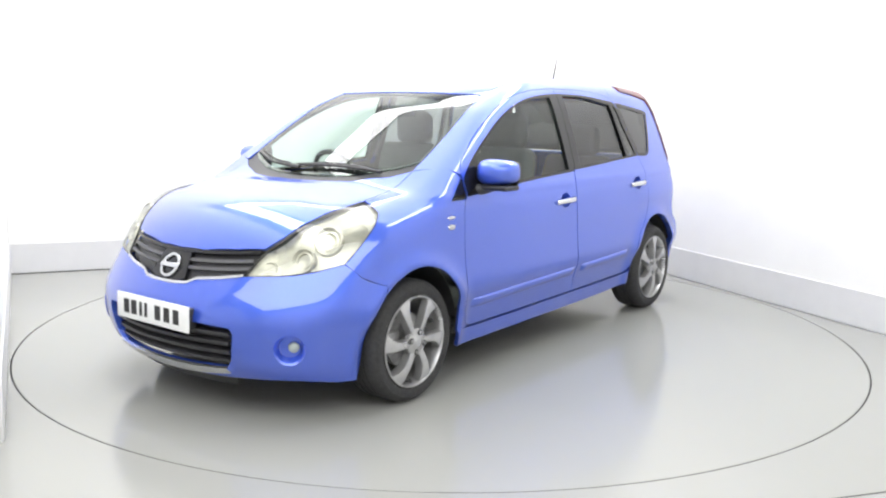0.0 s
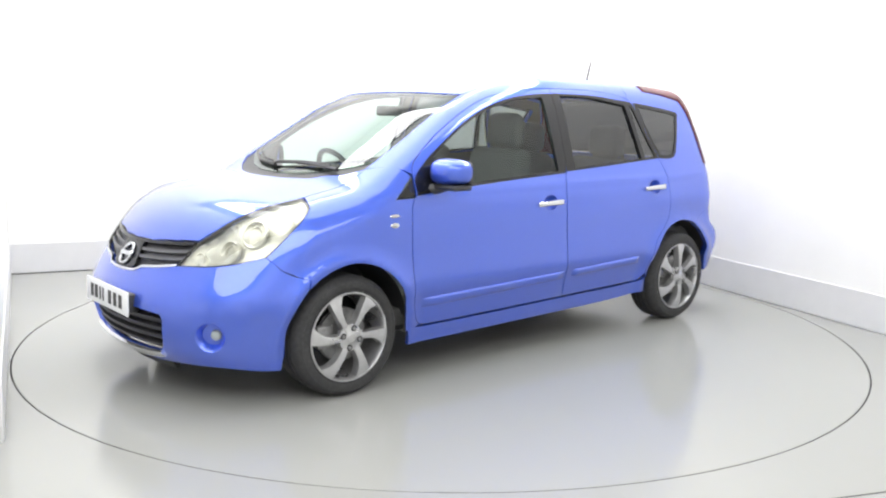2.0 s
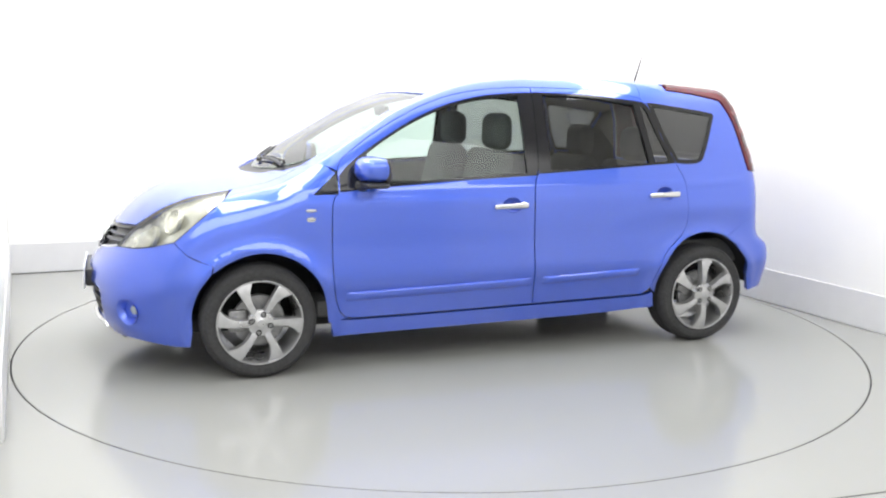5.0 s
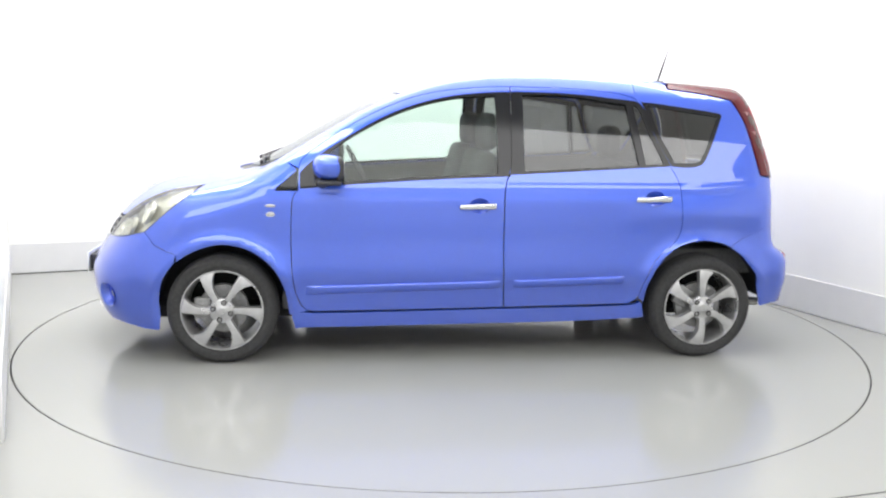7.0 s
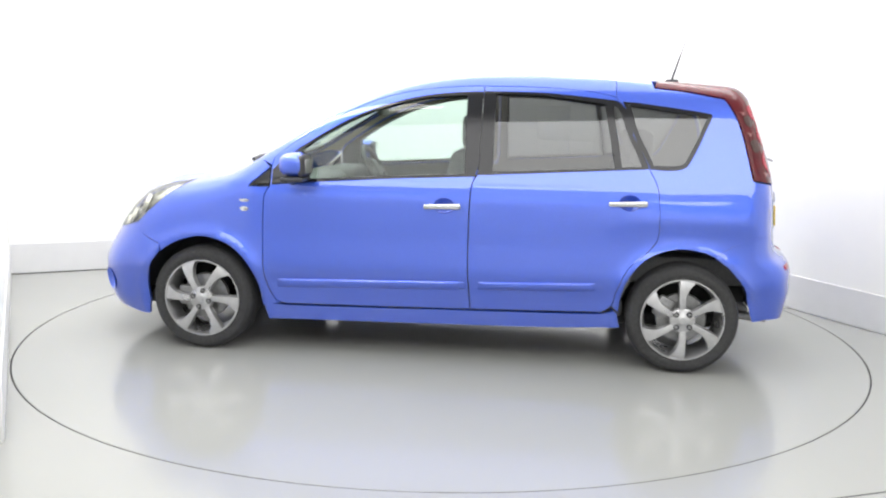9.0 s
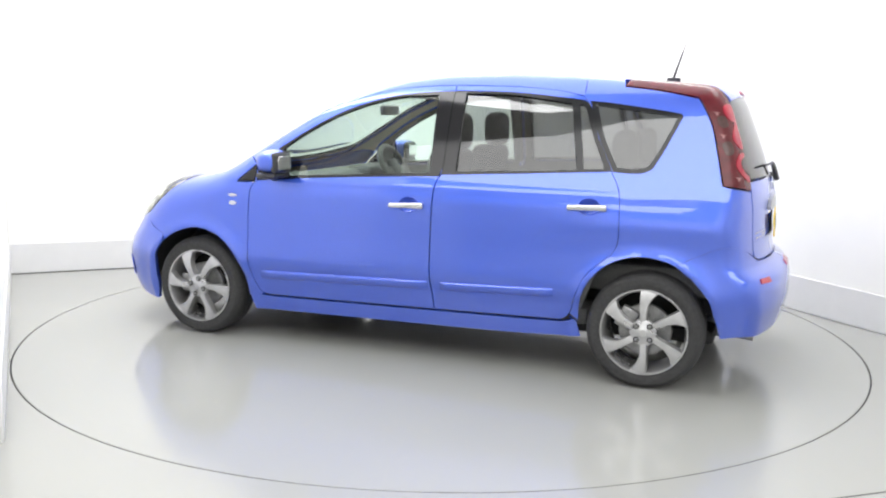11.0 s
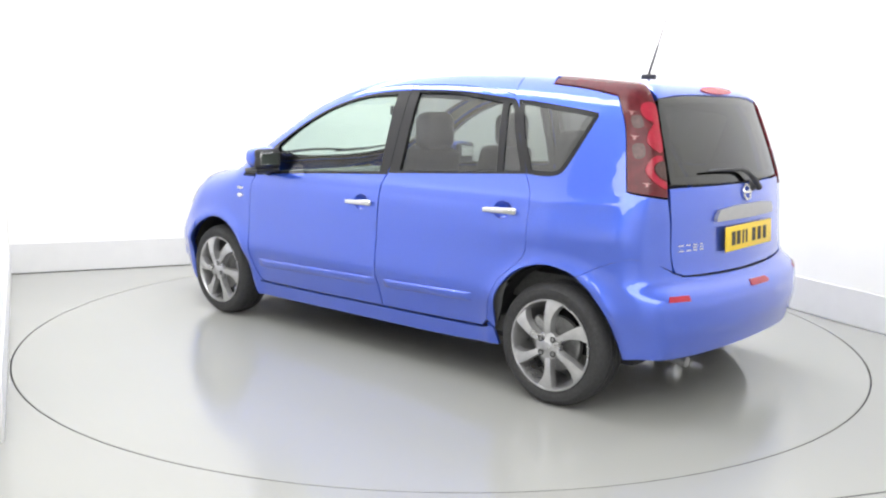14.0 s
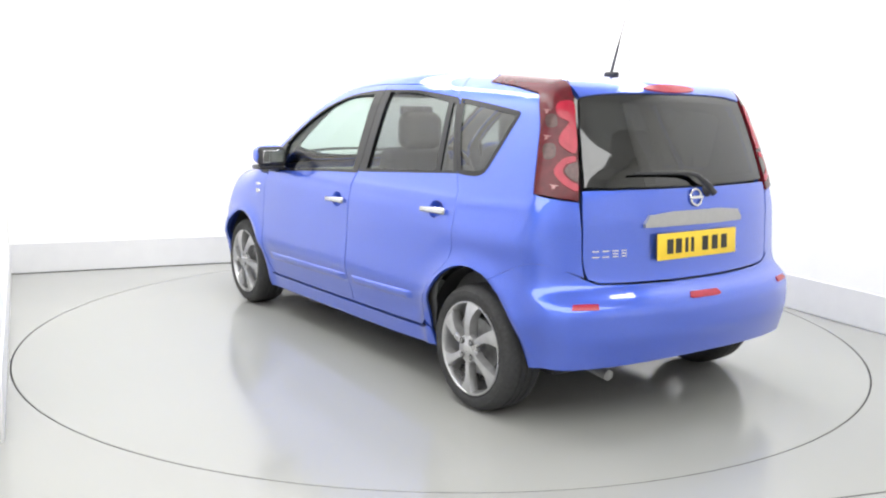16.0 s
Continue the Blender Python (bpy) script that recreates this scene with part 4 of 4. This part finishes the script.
# aerial
base = top((-1.27, 0.0))[0]
foot = block(-0.045, 0.03, -0.018, 0.018, -0.004, 0.022, 0.008)
foot.transform(Matrix.Translation(base))
aerial = part("aerial", foot, TRIM, car, "black roof aerial leaning back")
tilt = Vector((-0.30, 0, 1)).normalized()
part("aerial_mast", tube([Vector(base) + tilt * 0.01, Vector(base) + tilt * 0.17], 0.0075, 8, 0.005), TRIM, aerial)
part("aerial_whip", tube([Vector(base) + tilt * 0.17, Vector(base) + tilt * 0.46], 0.0034, 8, 0.002), WHIP, aerial)

# door mirrors
for s in (1, -1):
    shell = bmesh.new()
    bmesh.ops.create_icosphere(shell, subdivisions=4, radius=1)
    for v in shell.verts:
        x, y, z = v.co
        k = (abs(x) ** 2.6 + abs(y) ** 3.2 + abs(z) ** 3.0) ** (-1 / 2.9)
        x, y, z = x * k, y * k, z * k
        x = x * (0.095 if x > 0 else 0.05)
        v.co = Vector((0.745 + x - 0.03 * (y + 1) * 0.5, s * (0.897 + 0.098 * y), 1.040 + 0.064 * z * (1 - 0.08 * y) + 0.006))
    shell_ob = part("door_mirror", shell, PAINT, car, "blue door mirror with a black base", 80)
    rimm = block(0.668, 0.712, 0.806, 0.988, 0.981, 1.099, 0.03, 5)
    base = block(0.68, 0.80, 0.81, 0.985, 0.958, 0.985, 0.012, 3)
    stalk = tube([(0.80, 0.79, 0.955), (0.775, 0.83, 0.960), (0.75, 0.88, 0.975)], 0.03, 12, 0.022)
    face = block(0.6645, 0.6675, 0.83, 0.962, 1.004, 1.076, 0.0014, 1)
    for b_, nm, mt in ((rimm, "mirror_rim", TRIM), (base, "mirror_base", TRIM), (stalk, "mirror_stalk", TRIM), (face, "mirror_glass", MIRROR)):
        if s < 0:
            b_.transform(Matrix.Diagonal((1, -1, 1, 1)))
        part(nm, b_, mt, shell_ob)
# badges behind the front wheels
for s in (1, -1):
    for z0, w_, h_ in ((0.842, 0.030, 0.009), (0.797, 0.026, 0.014)):
        c0 = side((1.045, z0))[0]
        b = lathe([(0.0, 0.006), (0.9, 0.005), (1.0, 0.0)], 24)
        bmesh.ops.scale(b, vec=(w_, 1, h_), verts=b.verts)
        bmesh.ops.translate(b, vec=c0, verts=b.verts)
        if s < 0:
            b.transform(Matrix.Diagonal((1, -1, 1, 1)))
        part("side_badge", b, CHROME, car, "small chrome badge")

# wheels
def blade(i, n=6):
    """One spoke of the alloy wheel: narrow at the hub, one edge straight, the other flaring to the rim."""
    a0 = 2 * math.pi * i / n
    bm = bmesh.new()
    rows = []
    for r, low, high, out in ((0.045, -0.36, 0.36, 0.022), (0.07, -0.25, 0.25, 0.027), (0.095, -0.175, 0.19, 0.028), (0.13, -0.135, 0.18, 0.026), (0.165, -0.105, 0.245, 0.022), (0.19, -0.085, 0.32, 0.018), (0.206, -0.075, 0.38, 0.012)):
        span = high - low
        rows.append([bm.verts.new((r * math.cos(a0 + a), y, r * math.sin(a0 + a))) for a, y in
                     ((low, out - 0.022), (low + 0.06 * span, out - 0.002), (low + 0.35 * span, out), (low + 0.94 * span, out - 0.006), (high, out - 0.028))])
    for p, q in zip(rows, rows[1:]):
        for k in range(4):
            bm.faces.new((p[k], p[k + 1], q[k + 1], q[k]))
    ret = bmesh.ops.extrude_face_region(bm, geom=bm.faces[:])
    bmesh.ops.translate(bm, vec=(0, -0.02, 0), verts=[v for v in ret["geom"] if isinstance(v, bmesh.types.BMVert)])
    return bm


wheel = part("wheel", lathe([(0.0, -0.055), (0.125, -0.055), (0.13, -0.05), (0.13, -0.075), (0.0, -0.08)], 40), BRAKE, car, "six-spoke alloy wheel with a black tyre")
SHOULDER = [(0.206, 0.000), (0.212, 0.008), (0.219, 0.0105), (0.222, 0.0085), (0.226, 0.012), (0.25, 0.0135), (0.256, 0.012), (0.258, 0.0135), (0.268, 0.008), (0.280, -0.006), (0.287, -0.022)]
GROOVES = [(0.289, -0.048), (0.2835, -0.050), (0.2835, -0.058), (0.289, -0.060), (0.289, -0.082), (0.2835, -0.084), (0.2835, -0.092), (0.289, -0.094), (0.289, -0.116), (0.2835, -0.118), (0.2835, -0.126), (0.289, -0.128), (0.287, -0.155), (0.278, -0.174), (0.255, -0.19), (0.21, -0.18)]
part("tyre", lathe(SHOULDER + GROOVES, 96), RUBBER, wheel, "black rubber tyre", 50)
part("rim", lathe([(0.2145, 0.003), (0.2135, 0.013), (0.2075, 0.0135), (0.203, 0.006), (0.197, -0.02), (0.188, -0.09), (0.188, -0.17), (0.206, -0.18)], 72), RIM, wheel)
for i in range(6):
    part("spoke", blade(i), RIM, wheel, smooth=32)
part("hub", lathe([(0.0, 0.030), (0.020, 0.030), (0.024, 0.0265), (0.052, 0.025), (0.064, 0.019), (0.068, 0.0)], 40), RIM, wheel)
for i in range(4):
    a = radians(15) + i * math.pi / 2
    nut = lathe([(0.0, 0.0265), (0.005, 0.0265), (0.0095, 0.024), (0.0095, 0.030), (0.0075, 0.033), (0.0, 0.033)], 6)
    bmesh.ops.translate(nut, vec=(0.047 * math.cos(a), 0, 0.047 * math.sin(a)), verts=nut.verts)
    # black disc on the hub face paints the shade of a nut recess
    pocket = lathe([(0.0145, 0.0285), (0.0125, 0.0290), (0.0095, 0.0262), (0.0, 0.0262)], 20)
    bmesh.ops.translate(pocket, vec=(0.047 * math.cos(a), 0, 0.047 * math.sin(a)), verts=pocket.verts)
    part("nut_shade", pocket, DARK_GAP, wheel)
    part("wheel_nut", nut, BRAKE, wheel)
part("brake_caliper", block(0.06, 0.15, -0.075, -0.03, -0.05, 0.06, 0.012), BRAKE, wheel)
wheel.matrix_basis = pose(1.30, 0.822, 0.289, 0, 0, 0)
copy_thing(wheel, pose(-1.30, 0.826, 0.289, 0, -27, 0))
copy_thing(wheel, pose(1.30, -0.822, 0.289, 0, 40, 180))
copy_thing(wheel, pose(-1.30, -0.826, 0.289, 0, 22, 180))

# underside and cabin
part("underbody", block(-1.62, 1.75, -0.62, 0.62, 0.20, 0.28, 0.03), DARK_GAP, car, "dark underbody")
for x0 in (1.30, -1.30):
    part("axle", tube([(x0, -0.66, 0.27), (x0, 0.66, 0.27)], 0.04, 10), DARK_GAP, car)
muffler = lathe([(0.0, -0.17), (0.055, -0.17), (0.068, -0.16), (0.070, 0.0), (0.068, 0.16), (0.055, 0.17), (0.0, 0.17)], 28)
muffler.transform(Matrix.Translation((-1.63, 0.25, 0.262)) @ Matrix.Diagonal((1.25, 1, 0.85, 1)))
part("muffler", muffler, BRAKE, car, "dull silver exhaust box")
part("exhaust_pipe", tube([(-1.50, 0.40, 0.24), (-1.66, 0.45, 0.245), (-1.80, 0.46, 0.235)], 0.024, 14), BRAKE, car, "dull exhaust pipe")
part("bulkhead", block(0.98, 1.86, -0.52, 0.52, 0.24, 0.66, 0.04), DARK_GAP, car)
part("boot_floor", block(-1.70, -0.95, -0.70, 0.70, 0.45, 0.60, 0.03), CABIN, car)
dash = block(0.72, 1.04, -0.70, 0.70, 0.60, 0.94, 0.07, 4)
part("dashboard", dash, CABIN, car, "dark moulded dashboard")
part("dash_hood", block(0.66, 0.86, -0.54, -0.20, 0.87, 0.965, 0.04, 4), CABIN, car)
ring = bmesh.new()
n, k = 40, 10
rows = [[ring.verts.new(((0.178 + 0.016 * math.cos(b)) * math.cos(a), (0.178 + 0.016 * math.cos(b)) * math.sin(a), 0.016 * math.sin(b))) for b in np.linspace(0, 2 * math.pi, k, endpoint=False)] for a in np.linspace(0, 2 * math.pi, n, endpoint=False)]
for i in range(n):
    for j in range(k):
        ring.faces.new((rows[i][j], rows[(i + 1) % n][j], rows[(i + 1) % n][(j + 1) % k], rows[i][(j + 1) % k]))
block(-0.17, 0.17, -0.03, 0.025, -0.012, 0.012, 0.008, 2, ring)
block(-0.06, 0.06, -0.08, 0.05, -0.02, 0.02, 0.015, 2, ring)
ring.transform(Matrix.Translation((0.56, -0.36, 0.93)) @ Euler((0, radians(-62), 0)).to_matrix().to_4x4() @ Euler((0, 0, radians(90))).to_matrix().to_4x4())
part("steering_wheel", ring, TRIM, car, "black three-spoke steering wheel")


def seat(x, y, wide, base_z, lean, top_z):
    ob = part("seat", block(x - 0.22, x + 0.27, y - wide / 2, y + wide / 2, base_z, base_z + 0.17, 0.06, 4), CLOTH, car, "dark cloth seat")
    b = block(-0.07, 0.07, -wide / 2, wide / 2, 0, top_z - base_z - 0.12, 0.055, 4)
    for v in b.verts:
        v.co.y *= 1 - 0.18 * max(0, v.co.z) / (top_z - base_z)
    b.transform(Matrix.Translation((x - 0.22, y, base_z + 0.10)) @ Euler((0, radians(-lean), 0)).to_matrix().to_4x4())
    part("backrest", b, CLOTH, ob)
    hx = x - 0.22 - math.tan(radians(lean)) * (top_z - base_z)
    h = block(hx - 0.055, hx + 0.055, y - 0.135, y + 0.135, top_z - 0.035, top_z + 0.175, 0.055, 5)
    for v in h.verts:
        v.co.y = y + (v.co.y - y) * (1 - 0.2 * max(0, (v.co.z - top_z - 0.12) / 0.1))
    part("headrest", h, CLOTH, ob)
    for dy in (-0.06, 0.06):
        part("headrest_post", tube([(hx, y + dy, top_z - 0.06), (hx, y + dy, top_z + 0.06)], 0.006, 8), CHROME, ob)


for y in (0.36, -0.36):
    seat(0.22, y, 0.50, 0.46, 12, 1.155)
    seat(-0.72, y, 0.56, 0.48, 14, 1.08)
part("centre_mirror", block(0.43, 0.46, -0.12, 0.12, 1.30, 1.36, 0.012, 3), TRIM, car, "black interior mirror")
part("cabin_floor", block(-1.0, 1.0, -0.74, 0.74, 0.27, 0.36, 0.02), CABIN, car)


# ---- the booth ----
FLOOR = material("grey_epoxy_floor", (0.325, 0.326, 0.309), 0.15, bump=0.02, bump_scale=60)
DISC = material("pale_turntable_paint", (0.332, 0.333, 0.315), 0.13, bump=0.02, bump_scale=50)
WALL = material("white_booth_wall", (0.88, 0.875, 0.85), 0.6, grain=0.012, grain_scale=3, stain=0.015, stain_scale=0.6)
DIM = material("pale_back_wall", (0.72, 0.72, 0.71), 0.8, grain=0.05, grain_scale=4, stain=0.06, stain_scale=0.7)
CEILING = material("pale_booth_ceiling", (0.78, 0.78, 0.77), 0.8, grain=0.02, grain_scale=3, stain=0.03, stain_scale=0.6)
KICK = material("pale_grey_kickboard", (0.70, 0.70, 0.70), 0.45, grain=0.02, grain_scale=8)
JOINT = material("dark_joint", (0.05, 0.05, 0.05), 0.8, grain=0.2)


def worn(m, low, high):
    """Soft polish marks: the gloss wanders at two scales."""
    n, l = m.node_tree.nodes, m.node_tree.links
    where, broad, fine, mix, span = (n.new("ShaderNodeTexCoord"), n.new("ShaderNodeTexNoise"), n.new("ShaderNodeTexNoise"), n.new("ShaderNodeMath"), n.new("ShaderNodeMapRange"))
    for tex, size, detail in ((broad, 1.1, 1.0), (fine, 9.0, 2.0)):
        tex.inputs["Scale"].default_value, tex.inputs["Detail"].default_value = size, detail
        l.new(where.outputs["Object"], tex.inputs["Vector"])
    mix.operation, mix.inputs[1].default_value = "MULTIPLY_ADD", 0.35
    l.new(fine.outputs["Fac"], mix.inputs[0])
    l.new(broad.outputs["Fac"], mix.inputs[2])
    span.inputs["From Min"].default_value, span.inputs["From Max"].default_value = 0.45, 0.9
    span.inputs["To Min"].default_value, span.inputs["To Max"].default_value = low, high
    l.new(mix.outputs[0], span.inputs["Value"])
    l.new(span.outputs["Result"], n["Principled BSDF"].inputs["Roughness"])


worn(FLOOR, 0.11, 0.20)
worn(DISC, 0.09, 0.18)
RADIUS = 2.4446


def disc_mesh(r0, r1, z0, z1, n=192):
    return lathe([(r0, z0), (r1, z0), (r1, z1), (r0, z1), (r0, z0)], n, "z") if r0 else lathe([(0.0, z0), (r1, z0), (r1, z1 - 0.002), (r1 - 0.002, z1), (0.0, z1)], n, "z")


turntable = tagged(new("turntable"), "large round pale grey turntable flush with the floor", "turntable")
part("deck", disc_mesh(0, RADIUS - 0.004, -0.03, 0.0), DISC, turntable, smooth=30)
part("rim_band", disc_mesh(RADIUS - 0.004, RADIUS - 0.0005, -0.03, -0.0015), JOINT, turntable, "dark edge of the turntable", 30)


def polygon(name, pts, z0, z1, mat, holes=0.0):
    """A level slab, with a round hole about the middle."""
    n = len(pts)
    if not holes:
        v = [(x, y, z0) for x, y in pts] + [(x, y, z1) for x, y in pts]
        f = [tuple(range(n))[::-1], tuple(range(n, 2 * n))] + [(i, (i + 1) % n, n + (i + 1) % n, n + i) for i in range(n)]
        return mesh_of(name, v, f, mat, smooth=False)
    k = 192
    ring = [(holes * math.cos(2 * math.pi * i / k), holes * math.sin(2 * math.pi * i / k)) for i in range(k)]
    far = [(9.0 * math.cos(2 * math.pi * i / k), 9.0 * math.sin(2 * math.pi * i / k)) for i in range(k)]
    v = [(x, y, z1) for x, y in ring] + [(x, y, z1) for x, y in far] + [(x, y, z0) for x, y in ring]
    f = [(i, k + i, k + (i + 1) % k, (i + 1) % k) for i in range(k)] + [(2 * k + i, i, (i + 1) % k, 2 * k + (i + 1) % k) for i in range(k)]
    return mesh_of(name, v, f, mat, smooth=False)


tagged(polygon("floor", [(0, 0)], -0.05, 0.0, FLOOR, RADIUS + 0.004), "glossy pale grey painted floor", "floor", kind="structure")
tagged(polygon("pit_floor", [(-2.6, -2.6), (2.6, -2.6), (2.6, 2.6), (-2.6, 2.6)], -0.10, -0.05, JOINT), "dark pit under the turntable", "floor", kind="structure")

CORNERS = {"back_left": (-3.385, 1.377), "back_right": (1.226, 3.359), "right_end": (3.78, -2.29), "left_end": (-1.755, -2.05)}
HEIGHT = 3.6


def wall(name, p, q, label, h=HEIGHT, mat=None):
    (x0, y0), (x1, y1) = p, q
    length, a = math.hypot(x1 - x0, y1 - y0), math.degrees(math.atan2(y1 - y0, x1 - x0))
    ob = part(name, block(0, length, 0, 0.12, 0, h, 0.004, 1), mat or WALL)
    ob.matrix_world = pose(x0, y0, 0, 0, 0, a)
    return tagged(ob, label, "wall", kind="structure")


wall("wall_back", CORNERS["back_left"], CORNERS["back_right"], "bright white booth wall behind the turntable")
wall("wall_right", CORNERS["back_right"], CORNERS["right_end"], "bright white booth wall beside the turntable")
wall("wall_left", CORNERS["left_end"], CORNERS["back_left"], "white booth wall ending at the open front")
# unseen walls, added to close the room and bounce light onto the car
wall("wall_front", (3.78, -2.29), (5.6, -3.1), "unseen plain white wall added to close the booth")
wall("wall_front_end", (5.6, -3.1), (5.7, -7.6), "unseen plain white wall added to close the booth")
wall("wall_behind", (5.7, -7.6), (-5.6, -7.6), "unseen plain pale wall added behind the open front", mat=DIM)
wall("wall_side", (-5.6, -7.6), (-5.6, -2.2), "unseen plain white side wall added to close the room")
wall("wall_side_end", (-5.6, -2.2), (-1.9, -2.2), "unseen plain white side wall added to close the room")


def kick(name, p, q, dark=False):
    """A grey board along a wall's foot; if dark, a dark strip paints the shadow of the gap at the floor."""
    (x0, y0), (x1, y1) = p, q
    length, a = math.hypot(x1 - x0, y1 - y0), math.degrees(math.atan2(y1 - y0, x1 - x0))
    ob = part(name, block(0, length, -0.008, 0.03, 0.006, 0.24, 0.003, 1), KICK)
    ob.matrix_world = pose(x0, y0, 0, 0, 0, a)
    tagged(ob, "pale grey kickboard along the foot of the wall", "baseboard", kind="structure")
    part("gap", block(0, length, -0.002, 0.03, 0.0, 0.006), JOINT if dark else KICK, ob)
    return ob


kick("baseboard_back", CORNERS["back_left"], CORNERS["back_right"], True)
kick("baseboard_right", CORNERS["back_right"], CORNERS["right_end"])
kick("baseboard_left", CORNERS["left_end"], CORNERS["back_left"])
# the ceiling is out of view, added to close the room and return light
tagged(polygon("ceiling", [(-6, -8), (6, -8), (6, 6), (-6, 6)], HEIGHT + 0.001, HEIGHT + 0.1, CEILING), "unseen pale ceiling added round the light panels", "ceiling", kind="structure")


def seam(name, p, q, w=0.007):
    (x0, y0), (x1, y1) = p, q
    length, a = math.hypot(x1 - x0, y1 - y0), math.degrees(math.atan2(y1 - y0, x1 - x0))
    ob = part(name, block(0, length, -w / 2, w / 2, -0.002, 0.0012), JOINT)
    ob.matrix_world = pose(x0, y0, 0, 0, 0, a)
    return tagged(ob, "thin dark joint in the floor paint", "floor joint", kind="structure")


seam("floor_joint_1", (1.10, -2.535), (3.6, -1.78))


CAR_ON_DISC = pose(-0.0568, -0.0431, 0.0)


def motions():
    turns = [(0.0, 232.9), (0.25, 232.15), (0.5, 230.85), (0.75, 229.25)] + [(t / 2, 234.333 - 6.8384 * t / 2) for t in range(2, 33)]
    walk(car, [(t, pose(0, 0, 0, 0, 0, a) @ CAR_ON_DISC) for t, a in turns])
    walk(turntable, [(t, pose(0, 0, 0, 0, 0, a)) for t, a in turns])


motions()
